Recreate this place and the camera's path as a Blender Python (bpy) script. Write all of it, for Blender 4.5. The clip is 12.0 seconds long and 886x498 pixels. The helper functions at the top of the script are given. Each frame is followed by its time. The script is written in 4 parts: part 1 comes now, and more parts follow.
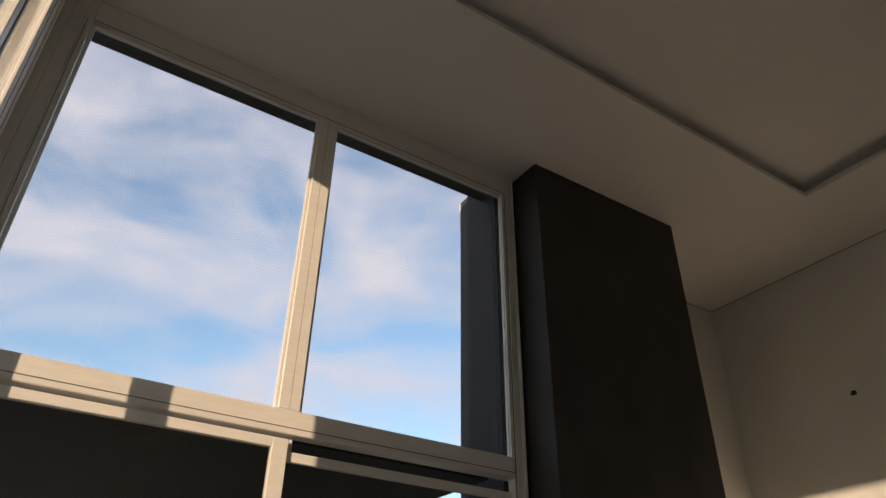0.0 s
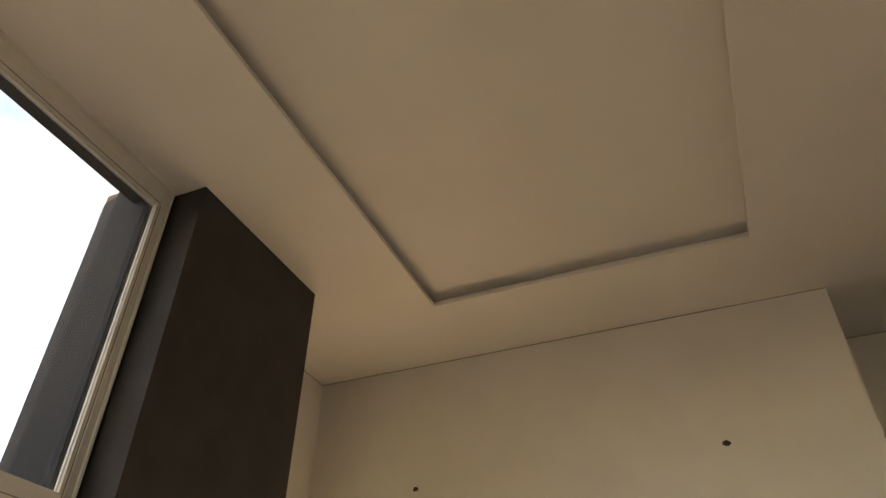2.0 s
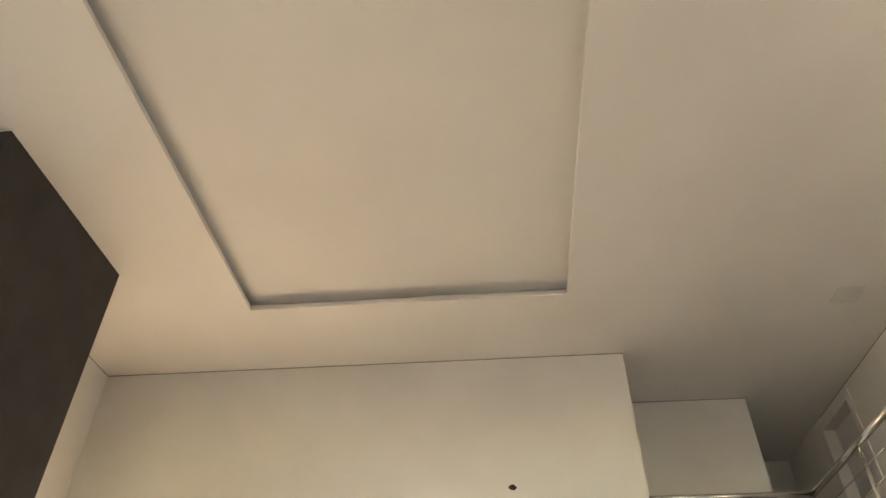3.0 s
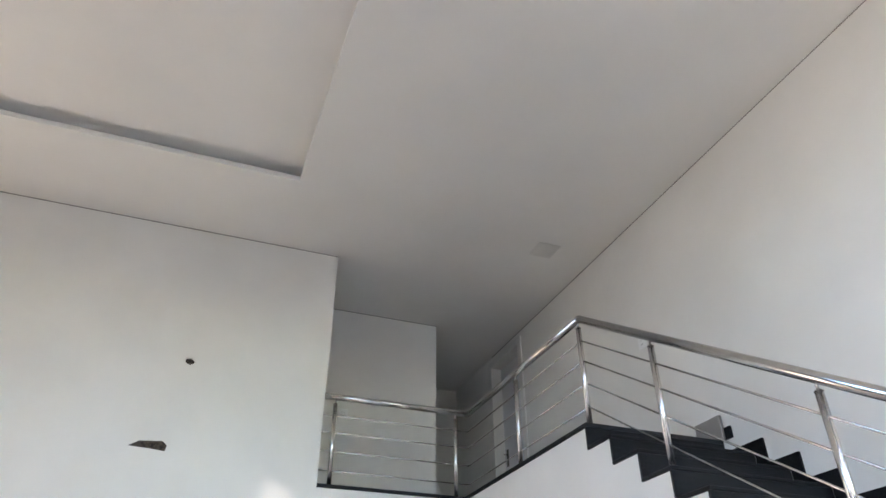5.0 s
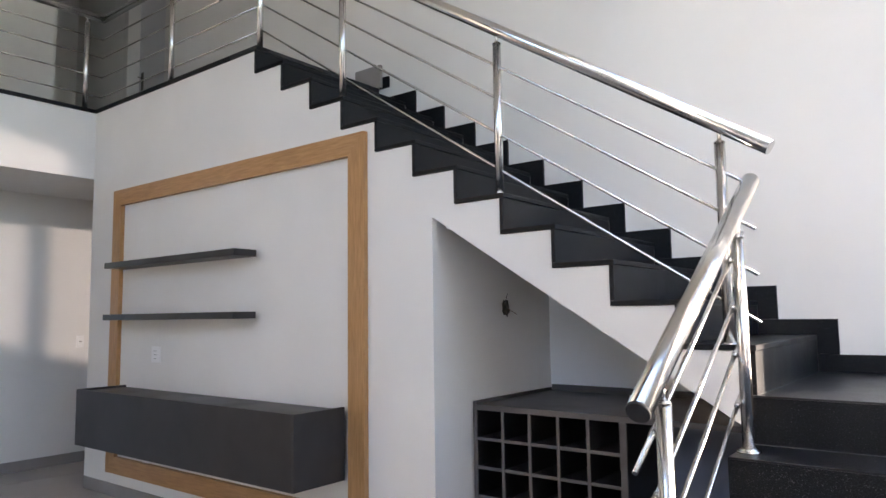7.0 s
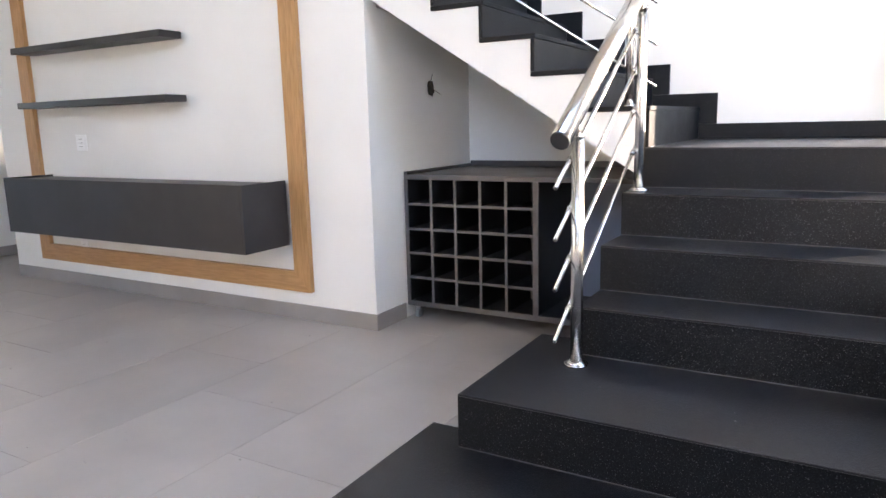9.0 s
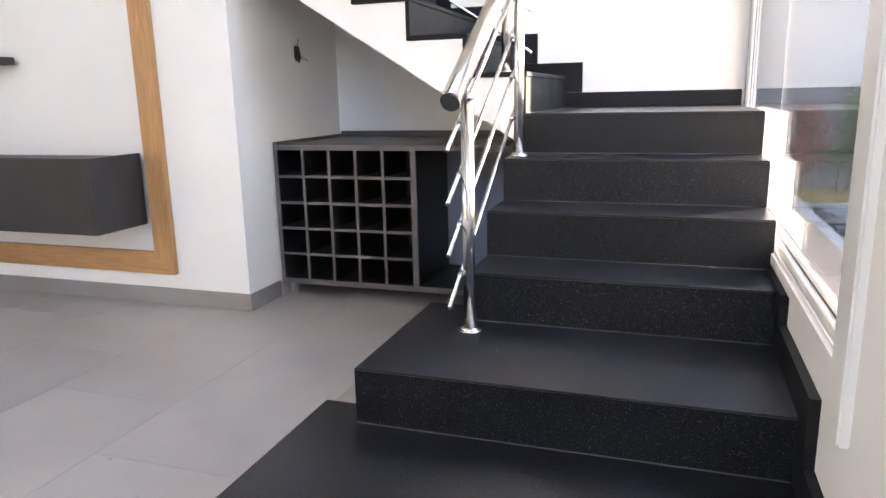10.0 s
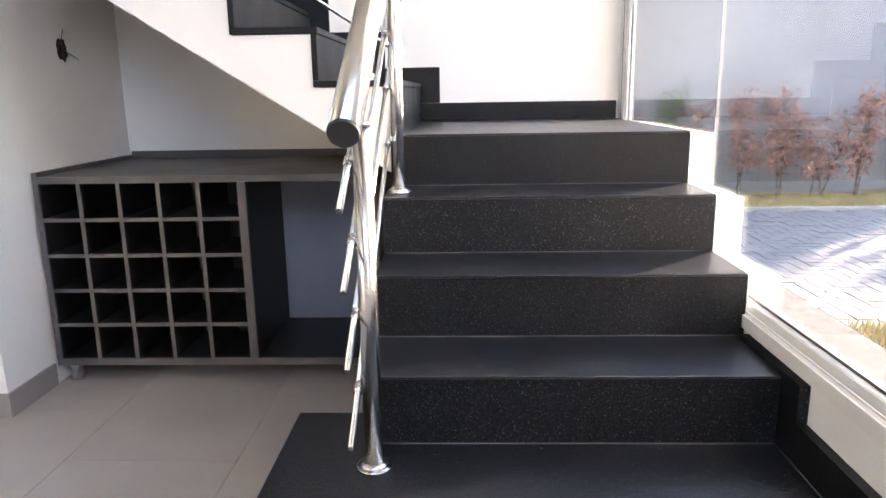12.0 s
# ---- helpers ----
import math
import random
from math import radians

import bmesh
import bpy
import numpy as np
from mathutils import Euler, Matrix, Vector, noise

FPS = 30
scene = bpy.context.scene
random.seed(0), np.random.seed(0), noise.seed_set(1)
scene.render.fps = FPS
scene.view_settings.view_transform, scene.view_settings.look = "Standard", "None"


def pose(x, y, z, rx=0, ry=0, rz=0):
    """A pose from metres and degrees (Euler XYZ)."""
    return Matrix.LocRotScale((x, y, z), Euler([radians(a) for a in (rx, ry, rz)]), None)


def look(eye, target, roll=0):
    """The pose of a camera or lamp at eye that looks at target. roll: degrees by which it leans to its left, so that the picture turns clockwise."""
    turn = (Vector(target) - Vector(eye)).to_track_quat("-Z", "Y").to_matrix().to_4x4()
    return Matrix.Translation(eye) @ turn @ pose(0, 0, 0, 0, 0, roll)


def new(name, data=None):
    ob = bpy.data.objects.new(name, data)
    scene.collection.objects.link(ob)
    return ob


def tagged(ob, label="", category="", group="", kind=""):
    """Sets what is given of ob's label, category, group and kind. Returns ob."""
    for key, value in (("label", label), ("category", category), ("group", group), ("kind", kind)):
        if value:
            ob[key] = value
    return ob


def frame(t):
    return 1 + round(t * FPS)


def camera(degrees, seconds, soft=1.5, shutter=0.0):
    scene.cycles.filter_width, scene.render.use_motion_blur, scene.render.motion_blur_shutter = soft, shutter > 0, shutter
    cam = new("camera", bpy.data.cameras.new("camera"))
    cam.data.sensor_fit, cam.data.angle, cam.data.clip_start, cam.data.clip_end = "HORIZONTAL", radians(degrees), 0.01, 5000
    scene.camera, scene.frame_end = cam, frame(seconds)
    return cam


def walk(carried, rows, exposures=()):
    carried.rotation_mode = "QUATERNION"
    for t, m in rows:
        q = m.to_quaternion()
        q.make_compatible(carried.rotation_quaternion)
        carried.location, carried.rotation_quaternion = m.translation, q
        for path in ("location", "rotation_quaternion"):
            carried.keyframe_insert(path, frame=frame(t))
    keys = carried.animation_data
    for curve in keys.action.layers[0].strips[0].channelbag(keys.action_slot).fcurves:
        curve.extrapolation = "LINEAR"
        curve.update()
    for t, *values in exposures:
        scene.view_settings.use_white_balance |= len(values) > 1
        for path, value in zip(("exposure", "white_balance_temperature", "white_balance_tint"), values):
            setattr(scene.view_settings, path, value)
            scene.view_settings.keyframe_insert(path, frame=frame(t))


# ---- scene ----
cam = camera(65.4, 12.0)
PATH = [
    (0, (0.57, -2.708, 1.62), (-0.328, -4.126, 2.707), 0.9),
    (0.5, (0.564, -2.711, 1.622), (-0.453, -3.984, 2.781), 1.1),
    (1, (0.558, -2.713, 1.623), (-0.626, -3.8, 2.813), 1.0),
    (1.5, (0.552, -2.714, 1.625), (-0.786, -3.584, 2.83), 0.8),
    (2, (0.509, -2.771, 1.677), (-0.949, -3.392, 2.897), 0.5),
    (2.5, (0.465, -2.83, 1.732), (-1.059, -3.196, 2.974), 0.1),
    (3, (0.4, -2.802, 1.718), (-1.135, -2.948, 2.992), 0.2),
    (3.2, (0.397, -2.798, 1.703), (-1.138, -2.844, 2.984), 0.2),
    (4.8, (0.117, -2.686, 1.571), (-1.395, -2.171, 2.774), -0.1),
    (5, (0.054, -2.663, 1.555), (-1.506, -2.067, 2.656), -0.2),
    (5.5, (-0.115, -2.613, 1.489), (-1.721, -1.769, 2.329), -0.1),
    (6, (-0.238, -2.637, 1.45), (-1.784, -1.507, 2.027), -0.3),
    (6.5, (-0.297, -2.727, 1.416), (-1.695, -1.34, 1.766), -0.5),
    (7, (-0.313, -2.791, 1.398), (-1.539, -1.222, 1.588), -0.8),
    (7.2, (-0.306, -2.823, 1.379), (-1.482, -1.212, 1.528), -1.0),
    (8.8, (-0.212, -3.183, 1.222), (-1.239, -1.498, 0.897), -1.1),
    (9, (-0.23, -3.208, 1.212), (-1.221, -1.509, 0.853), -1.4),
    (9.5, (-0.299, -3.229, 1.172), (-1.093, -1.44, 0.759), -1.3),
    (10, (-0.354, -3.18, 1.166), (-0.976, -1.329, 0.733), -1.2),
    (10.5, (-0.447, -2.973, 1.181), (-0.863, -1.067, 0.739), -1.1),
    (11, (-0.536, -2.771, 1.201), (-0.788, -0.835, 0.765), -1.1),
    (11.5, (-0.645, -2.596, 1.216), (-0.777, -0.65, 0.777), -1.0),
    (12, (-0.788, -2.439, 1.22), (-0.851, -0.489, 0.779), -0.9),
]
EXPO = [(0.0, 1.55, 8300, 22), (1.0, 1.95, 9400, 24), (1.5, 2.35, 11200, 25), (2.0, 2.95, 11400, 25), (2.5, 3.85, 11100, 25), (3.0, 4.15, 8800, 21), (3.2, 4.3, 8300, 21), (4.8, 4.3, 6350, 20), (5.5, 4.12, 6200, 20), (6.5, 4.08, 6450, 21), (7.0, 4.08, 6600, 21), (9.5, 4.93, 6800, 21), (12.0, 4.83, 7000, 22)]
walk(cam, [(t, look(eye, target, roll)) for t, eye, target, roll in PATH], EXPO)

# ---- world and sun ----
SUN_AZ, SUN_TAN = 42.9, 0.20           # degrees north of east, rise per metre
sun_dir = Vector((math.cos(radians(SUN_AZ)), math.sin(radians(SUN_AZ)), SUN_TAN)).normalized()
world = bpy.data.worlds.new("world")
scene.world = world
world.use_nodes = True
wn, wl = world.node_tree.nodes, world.node_tree.links
wn.clear()
w_out = wn.new("ShaderNodeOutputWorld")
w_bg = wn.new("ShaderNodeBackground")
w_sky = wn.new("ShaderNodeTexSky")
w_sky.sky_type = "NISHITA"
w_sky.sun_disc = False
w_sky.sun_elevation = math.asin(sun_dir.z)
w_sky.sun_rotation = radians(90 - SUN_AZ)
w_sky.air_density, w_sky.dust_density = 1.0, 0.6
w_bg.inputs["Strength"].default_value = 0.15
w_co = wn.new("ShaderNodeTexCoord")
w_map = wn.new("ShaderNodeMapping")
w_map.inputs["Scale"].default_value = (1.0, 1.0, 2.4)
w_map.inputs["Location"].default_value = (0.35, 0.2, 0.1)
w_noise = wn.new("ShaderNodeTexNoise")
w_noise.inputs["Scale"].default_value = 3.3
w_noise.inputs["Detail"].default_value = 8
w_noise.inputs["Roughness"].default_value = 0.6
w_noise.inputs["Distortion"].default_value = 0.35
w_ramp = wn.new("ShaderNodeValToRGB")
w_ramp.color_ramp.elements[0].position = 0.37
w_ramp.color_ramp.elements[1].position = 0.62
w_mix = wn.new("ShaderNodeMix")
w_mix.data_type = "RGBA"
w_mix.inputs["B"].default_value = (2.1, 2.45, 3.15, 1)
wl.new(w_co.outputs["Generated"], w_map.inputs["Vector"])
wl.new(w_map.outputs["Vector"], w_noise.inputs["Vector"])
wl.new(w_noise.outputs["Fac"], w_ramp.inputs["Fac"])
wl.new(w_ramp.outputs["Color"], w_mix.inputs["Factor"])
w_blue = wn.new("ShaderNodeMix")
w_blue.data_type, w_blue.blend_type = "RGBA", "MULTIPLY"
w_blue.inputs["Factor"].default_value = 1.0
w_blue.inputs["B"].default_value = (0.62, 0.84, 1.02, 1)
wl.new(w_sky.outputs["Color"], w_blue.inputs["A"])
wl.new(w_blue.outputs["Result"], w_mix.inputs["A"])
wl.new(w_mix.outputs["Result"], w_bg.inputs["Color"])
wl.new(w_bg.outputs["Background"], w_out.inputs["Surface"])

sun = new("sun", bpy.data.lights.new("sun", "SUN"))
sun.data.energy, sun.data.angle, sun.data.color = 3.1, radians(0.6), (1.0, 0.85, 0.66)
sun.matrix_world = look(sun_dir * 30, (0, 0, 0))


def glint(x, w, z0, z1, watts):
    """Low sun thrown back into the room by the upper glass of the south window: a narrow beam as broad as the sunlit glass."""
    d = Vector((sun_dir.x, -sun_dir.y, sun_dir.z))
    lamp = new("window_glint", bpy.data.lights.new("window_glint", "AREA"))
    lamp.data.shape, lamp.data.size, lamp.data.size_y = "RECTANGLE", w, z1 - z0
    lamp.data.spread, lamp.data.energy, lamp.data.color = radians(1.2), watts, (1.0, 0.88, 0.74)
    at = Vector((x, -6.77, (z0 + z1) / 2)) + d * 0.25
    lamp.matrix_world = look(at, at - d)


glint(-0.72, 0.60, 2.95, 4.68, 0.10)
glint(0.32, 0.52, 2.95, 4.68, 0.10)


# ---- materials ----
def material(name, color, rough=0.5, metal=0.0, spec=0.5):
    m = bpy.data.materials.new(name)
    m.use_nodes = True
    b = m.node_tree.nodes["Principled BSDF"]
    b.inputs["Base Color"].default_value = (*color, 1)
    b.inputs["Roughness"].default_value = rough
    b.inputs["Metallic"].default_value = metal
    b.inputs["Specular IOR Level"].default_value = spec
    return m


def vary(m, a, b, scale=8.0, detail=4.0, lo=0.35, hi=0.65, stretch=(1, 1, 1), bump=0.0, bump_scale=60.0, rough=None):
    """Colour that wanders between a and b, with fine relief and roughness that varies."""
    n, l = m.node_tree.nodes, m.node_tree.links
    p = n["Principled BSDF"]
    co, mp, nz, rp = n.new("ShaderNodeTexCoord"), n.new("ShaderNodeMapping"), n.new("ShaderNodeTexNoise"), n.new("ShaderNodeValToRGB")
    mp.inputs["Scale"].default_value = stretch
    nz.inputs["Scale"].default_value, nz.inputs["Detail"].default_value = scale, detail
    rp.color_ramp.elements[0].position, rp.color_ramp.elements[1].position = lo, hi
    rp.color_ramp.elements[0].color, rp.color_ramp.elements[1].color = (*a, 1), (*b, 1)
    l.new(co.outputs["Object"], mp.inputs["Vector"])
    l.new(mp.outputs["Vector"], nz.inputs["Vector"])
    l.new(nz.outputs["Fac"], rp.inputs["Fac"])
    l.new(rp.outputs["Color"], p.inputs["Base Color"])
    if bump:
        nb, bp = n.new("ShaderNodeTexNoise"), n.new("ShaderNodeBump")
        nb.inputs["Scale"].default_value, nb.inputs["Detail"].default_value = bump_scale, 5
        bp.inputs["Strength"].default_value, bp.inputs["Distance"].default_value = bump, 0.004
        l.new(mp.outputs["Vector"], nb.inputs["Vector"])
        l.new(nb.outputs["Fac"], bp.inputs["Height"])
        l.new(bp.outputs["Normal"], p.inputs["Normal"])
    if rough:
        n2, mr = n.new("ShaderNodeTexNoise"), n.new("ShaderNodeMapRange")
        n2.inputs["Scale"].default_value, n2.inputs["Detail"].default_value = scale * 0.37, 6
        mr.inputs["To Min"].default_value, mr.inputs["To Max"].default_value = rough
        mr.inputs["From Min"].default_value, mr.inputs["From Max"].default_value = 0.35, 0.65
        l.new(mp.outputs["Vector"], n2.inputs["Vector"])
        l.new(n2.outputs["Fac"], mr.inputs["Value"])
        l.new(mr.outputs["Result"], p.inputs["Roughness"])
    return m


M_WALL = vary(material("wall_paint", (0.78, 0.77, 0.74), 0.6), (0.75, 0.74, 0.71), (0.80, 0.79, 0.76), 1.3, 6, bump=0.12, bump_scale=90)
M_CEIL = vary(material("ceiling_paint", (0.8, 0.79, 0.76), 0.75), (0.78, 0.77, 0.74), (0.82, 0.81, 0.78), 0.9, 6, bump=0.06, bump_scale=50)
M_DARK = vary(material("graphite_paint", (0.05, 0.047, 0.047), 0.62, 0.0, 0.3), (0.034, 0.033, 0.034), (0.046, 0.044, 0.045), 3, 6, bump=0.25, bump_scale=120)
M_RENDER = vary(material("dark_render", (0.02, 0.022, 0.03), 0.8), (0.012, 0.014, 0.02), (0.04, 0.042, 0.05), 25, 8, bump=0.8, bump_scale=70)
M_STEEL = vary(material("brushed_steel", (0.66, 0.65, 0.63), 0.21, 1.0), (0.64, 0.63, 0.61), (0.70, 0.69, 0.67), 6, 2)
M_OAK = vary(material("oak_veneer", (0.5, 0.3, 0.14), 0.45), (0.37, 0.19, 0.072), (0.50, 0.275, 0.115), 7, 6, 0.3, 0.7, (14, 14, 1.2), bump=0.08, bump_scale=30)
M_OAK_H = vary(material("oak_veneer_across", (0.5, 0.3, 0.14), 0.45), (0.37, 0.19, 0.072), (0.50, 0.275, 0.115), 7, 6, 0.3, 0.7, (1.2, 14, 14), bump=0.08, bump_scale=30)
M_MDF = vary(material("graphite_laminate", (0.06, 0.055, 0.053), 0.42, 0.0, 0.35), (0.028, 0.025, 0.0245), (0.035, 0.032, 0.031), 5, 5, bump=0.05, bump_scale=200, rough=(0.36, 0.5))
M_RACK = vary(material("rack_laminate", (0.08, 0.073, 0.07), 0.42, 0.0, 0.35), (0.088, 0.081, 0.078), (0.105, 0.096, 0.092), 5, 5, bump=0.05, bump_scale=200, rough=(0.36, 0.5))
# Black of the kitchen counter body; in the wine rack it paints the shade
M_MDF_IN = vary(material("black_body_and_cell_shade", (0.018, 0.018, 0.019), 0.45), (0.008, 0.008, 0.009), (0.012, 0.012, 0.013), 5, 5)
M_ALU = vary(material("white_aluminium", (0.72, 0.71, 0.68), 0.35), (0.70, 0.69, 0.66), (0.75, 0.74, 0.71), 4, 4)
M_CHAMP = vary(material("champagne_aluminium", (0.5, 0.46, 0.39), 0.38, 0.1), (0.73, 0.71, 0.67), (0.78, 0.76, 0.72), 6, 4, stretch=(1, 1, 6))
M_PLASTIC = material("white_plastic", (0.86, 0.86, 0.85), 0.3)
M_SOCKET = material("shadow_grey", (0.08, 0.08, 0.08), 0.6)
M_HOLE = vary(material("raw_cavity", (0.02, 0.018, 0.017), 0.95), (0.012, 0.011, 0.01), (0.09, 0.075, 0.06), 40, 5)
M_GROUT = material("pale_grout", (0.40, 0.375, 0.35), 0.9)
M_BASE = vary(material("skirting_porcelain", (0.27, 0.25, 0.235), 0.4), (0.25, 0.23, 0.215), (0.29, 0.27, 0.255), 3, 6, rough=(0.3, 0.45))
M_CURTAIN = vary(material("sheer_curtain", (0.7, 0.7, 0.7), 0.8), (0.40, 0.40, 0.41), (0.62, 0.62, 0.63), 3, 3, stretch=(8, 8, 0.4))
c_n, c_l = M_CURTAIN.node_tree.nodes, M_CURTAIN.node_tree.links
c_t, c_m = c_n.new("ShaderNodeBsdfTranslucent"), c_n.new("ShaderNodeMixShader")
c_t.inputs["Color"].default_value = (0.42, 0.42, 0.43, 1)
c_m.inputs["Fac"].default_value = 0.55
c_l.new(c_n["Principled BSDF"].outputs["BSDF"], c_m.inputs[1])
c_l.new(c_t.outputs["BSDF"], c_m.inputs[2])
c_l.new(c_m.outputs["Shader"], c_n["Material Output"].inputs["Surface"])
M_MARBLE = vary(material("pale_stone", (0.6, 0.58, 0.55), 0.25), (0.5, 0.48, 0.46), (0.68, 0.66, 0.63), 5, 8)
M_BLUE = vary(material("blue_grey_panel", (0.16, 0.22, 0.3), 0.4), (0.22, 0.29, 0.39), (0.26, 0.33, 0.43), 2, 4)
M_BROWN = vary(material("brown_door_wood", (0.12, 0.045, 0.02), 0.45), (0.10, 0.035, 0.015), (0.15, 0.06, 0.03), 6, 5, stretch=(10, 10, 1))
M_DOOR = vary(material("door_lacquer", (0.62, 0.63, 0.65), 0.3), (0.60, 0.61, 0.63), (0.64, 0.65, 0.67), 2, 4)
M_CONC = vary(material("concrete_apron", (0.36, 0.35, 0.33), 0.85), (0.30, 0.29, 0.27), (0.42, 0.41, 0.39), 4, 10, bump=0.4, bump_scale=80)
M_SILL = vary(material("grey_stone_sill", (0.14, 0.14, 0.14), 0.95, 0.0, 0.1), (0.11, 0.11, 0.112), (0.17, 0.17, 0.172), 30, 8, bump=0.2, bump_scale=120)
M_JOINT = material("grey_sealant", (0.10, 0.10, 0.10), 0.8)
M_PAVER = vary(material("paver_block", (0.36, 0.36, 0.36), 0.85), (0.14, 0.14, 0.145), (0.22, 0.22, 0.22), 9, 8, bump=0.5, bump_scale=90)
M_SAND = material("joint_sand", (0.022, 0.021, 0.02), 0.95)
M_GRASS_SOIL = vary(material("dry_lawn_soil", (0.2, 0.17, 0.08), 0.95), (0.13, 0.11, 0.05), (0.28, 0.24, 0.11), 14, 8, bump=0.8, bump_scale=60)
M_BLADE = vary(material("dry_grass_blade", (0.3, 0.27, 0.1), 0.8), (0.26, 0.22, 0.09), (0.44, 0.36, 0.2), 5, 3)
M_OUTWALL = vary(material("grey_rendered_wall", (0.27, 0.275, 0.285), 0.85), (0.20, 0.205, 0.215), (0.25, 0.255, 0.265), 1.5, 8, bump=0.2, bump_scale=60)
M_LEAF_R = vary(material("russet_leaf", (0.28, 0.11, 0.08), 0.6), (0.19, 0.085, 0.06), (0.36, 0.20, 0.15), 9, 3)
M_LEAF_G = vary(material("green_leaf", (0.06, 0.11, 0.04), 0.6), (0.04, 0.08, 0.03), (0.10, 0.15, 0.06), 9, 3)
M_BARK = vary(material("thin_bark", (0.12, 0.09, 0.07), 0.9), (0.08, 0.06, 0.05), (0.16, 0.12, 0.09), 30, 4)
M_GROUND = vary(material("far_ground", (0.14, 0.14, 0.09), 0.95), (0.10, 0.11, 0.06), (0.18, 0.17, 0.12), 0.4, 6)
M_BLIND = vary(material("grey_blind", (0.2, 0.2, 0.21), 0.8), (0.34, 0.34, 0.36), (0.44, 0.44, 0.46), 4, 3, stretch=(6, 6, 0.4))
M_OLIVE = vary(material("olive_grey_paint", (0.11, 0.11, 0.09), 0.7), (0.30, 0.305, 0.30), (0.36, 0.365, 0.36), 2, 4)
M_SLATE = vary(material("slate_grey_metal", (0.16, 0.17, 0.2), 0.5), (0.22, 0.24, 0.28), (0.26, 0.28, 0.33), 3, 4)
M_SCUFF = vary(material("chalky_scuff", (0.12, 0.12, 0.12), 0.9), (0.05, 0.05, 0.05), (0.16, 0.16, 0.16), 60, 6)


def granite(name, polished, spec, dusty, pale):
    m = material(name, (0.012, 0.013, 0.015), 0.3)
    n, l = m.node_tree.nodes, m.node_tree.links
    p = n["Principled BSDF"]
    p.inputs["Specular IOR Level"].default_value = spec
    co = n.new("ShaderNodeTexCoord")
    fine, big, dust = n.new("ShaderNodeTexNoise"), n.new("ShaderNodeTexNoise"), n.new("ShaderNodeTexNoise")
    fine.inputs["Scale"].default_value, fine.inputs["Detail"].default_value = 210, 6
    big.inputs["Scale"].default_value, big.inputs["Detail"].default_value = 5, 8
    dust.inputs["Scale"].default_value, dust.inputs["Detail"].default_value = 230, 2
    r1, r2, r3 = n.new("ShaderNodeValToRGB"), n.new("ShaderNodeValToRGB"), n.new("ShaderNodeValToRGB")
    r1.color_ramp.elements[0].position, r1.color_ramp.elements[1].position = 0.45, 0.70
    r1.color_ramp.elements[0].color, r1.color_ramp.elements[1].color = (0.002, 0.0025, 0.0035, 1), (pale, pale * 1.08, pale * 1.3, 1)
    r2.color_ramp.elements[0].position, r2.color_ramp.elements[1].position = 0.5, 0.78
    r2.color_ramp.elements[0].color, r2.color_ramp.elements[1].color = (0, 0, 0, 1), (dusty, dusty, dusty, 1)
    r3.color_ramp.elements[0].position, r3.color_ramp.elements[1].position = 0.64, 0.72
    mix1, mix2 = n.new("ShaderNodeMix"), n.new("ShaderNodeMix")
    mix1.data_type = mix2.data_type = "RGBA"
    mix1.inputs["B"].default_value = (0.024, 0.027, 0.034, 1)
    mix2.inputs["B"].default_value = (0.09, 0.09, 0.095, 1)
    for t in (fine, big, dust):
        l.new(co.outputs["Object"], t.inputs["Vector"])
    l.new(fine.outputs["Fac"], r1.inputs["Fac"])
    l.new(big.outputs["Fac"], r2.inputs["Fac"])
    l.new(dust.outputs["Fac"], r3.inputs["Fac"])
    l.new(r1.outputs["Color"], mix1.inputs["A"])
    l.new(r2.outputs["Color"], mix1.inputs["Factor"])
    l.new(mix1.outputs["Result"], mix2.inputs["A"])
    l.new(r3.outputs["Color"], mix2.inputs["Factor"])
    l.new(mix2.outputs["Result"], p.inputs["Base Color"])
    mr = n.new("ShaderNodeMapRange")
    mr.inputs["From Min"].default_value, mr.inputs["From Max"].default_value = 0.35, 0.65
    mr.inputs["To Min"].default_value, mr.inputs["To Max"].default_value = polished
    l.new(big.outputs["Fac"], mr.inputs["Value"])
    l.new(mr.outputs["Result"], p.inputs["Roughness"])
    bp = n.new("ShaderNodeBump")
    bp.inputs["Strength"].default_value, bp.inputs["Distance"].default_value = 0.6, 0.0022
    l.new(fine.outputs["Fac"], bp.inputs["Height"])
    l.new(bp.outputs["Normal"], p.inputs["Normal"])
    return m


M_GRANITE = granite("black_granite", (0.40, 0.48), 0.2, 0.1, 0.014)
# paler base than the risers: dust, plus sheen on the tops put into colour
M_GRANITE_T = granite("granite_tread_dust_sheen", (0.29, 0.34), 0.45, 0.5, 0.026)


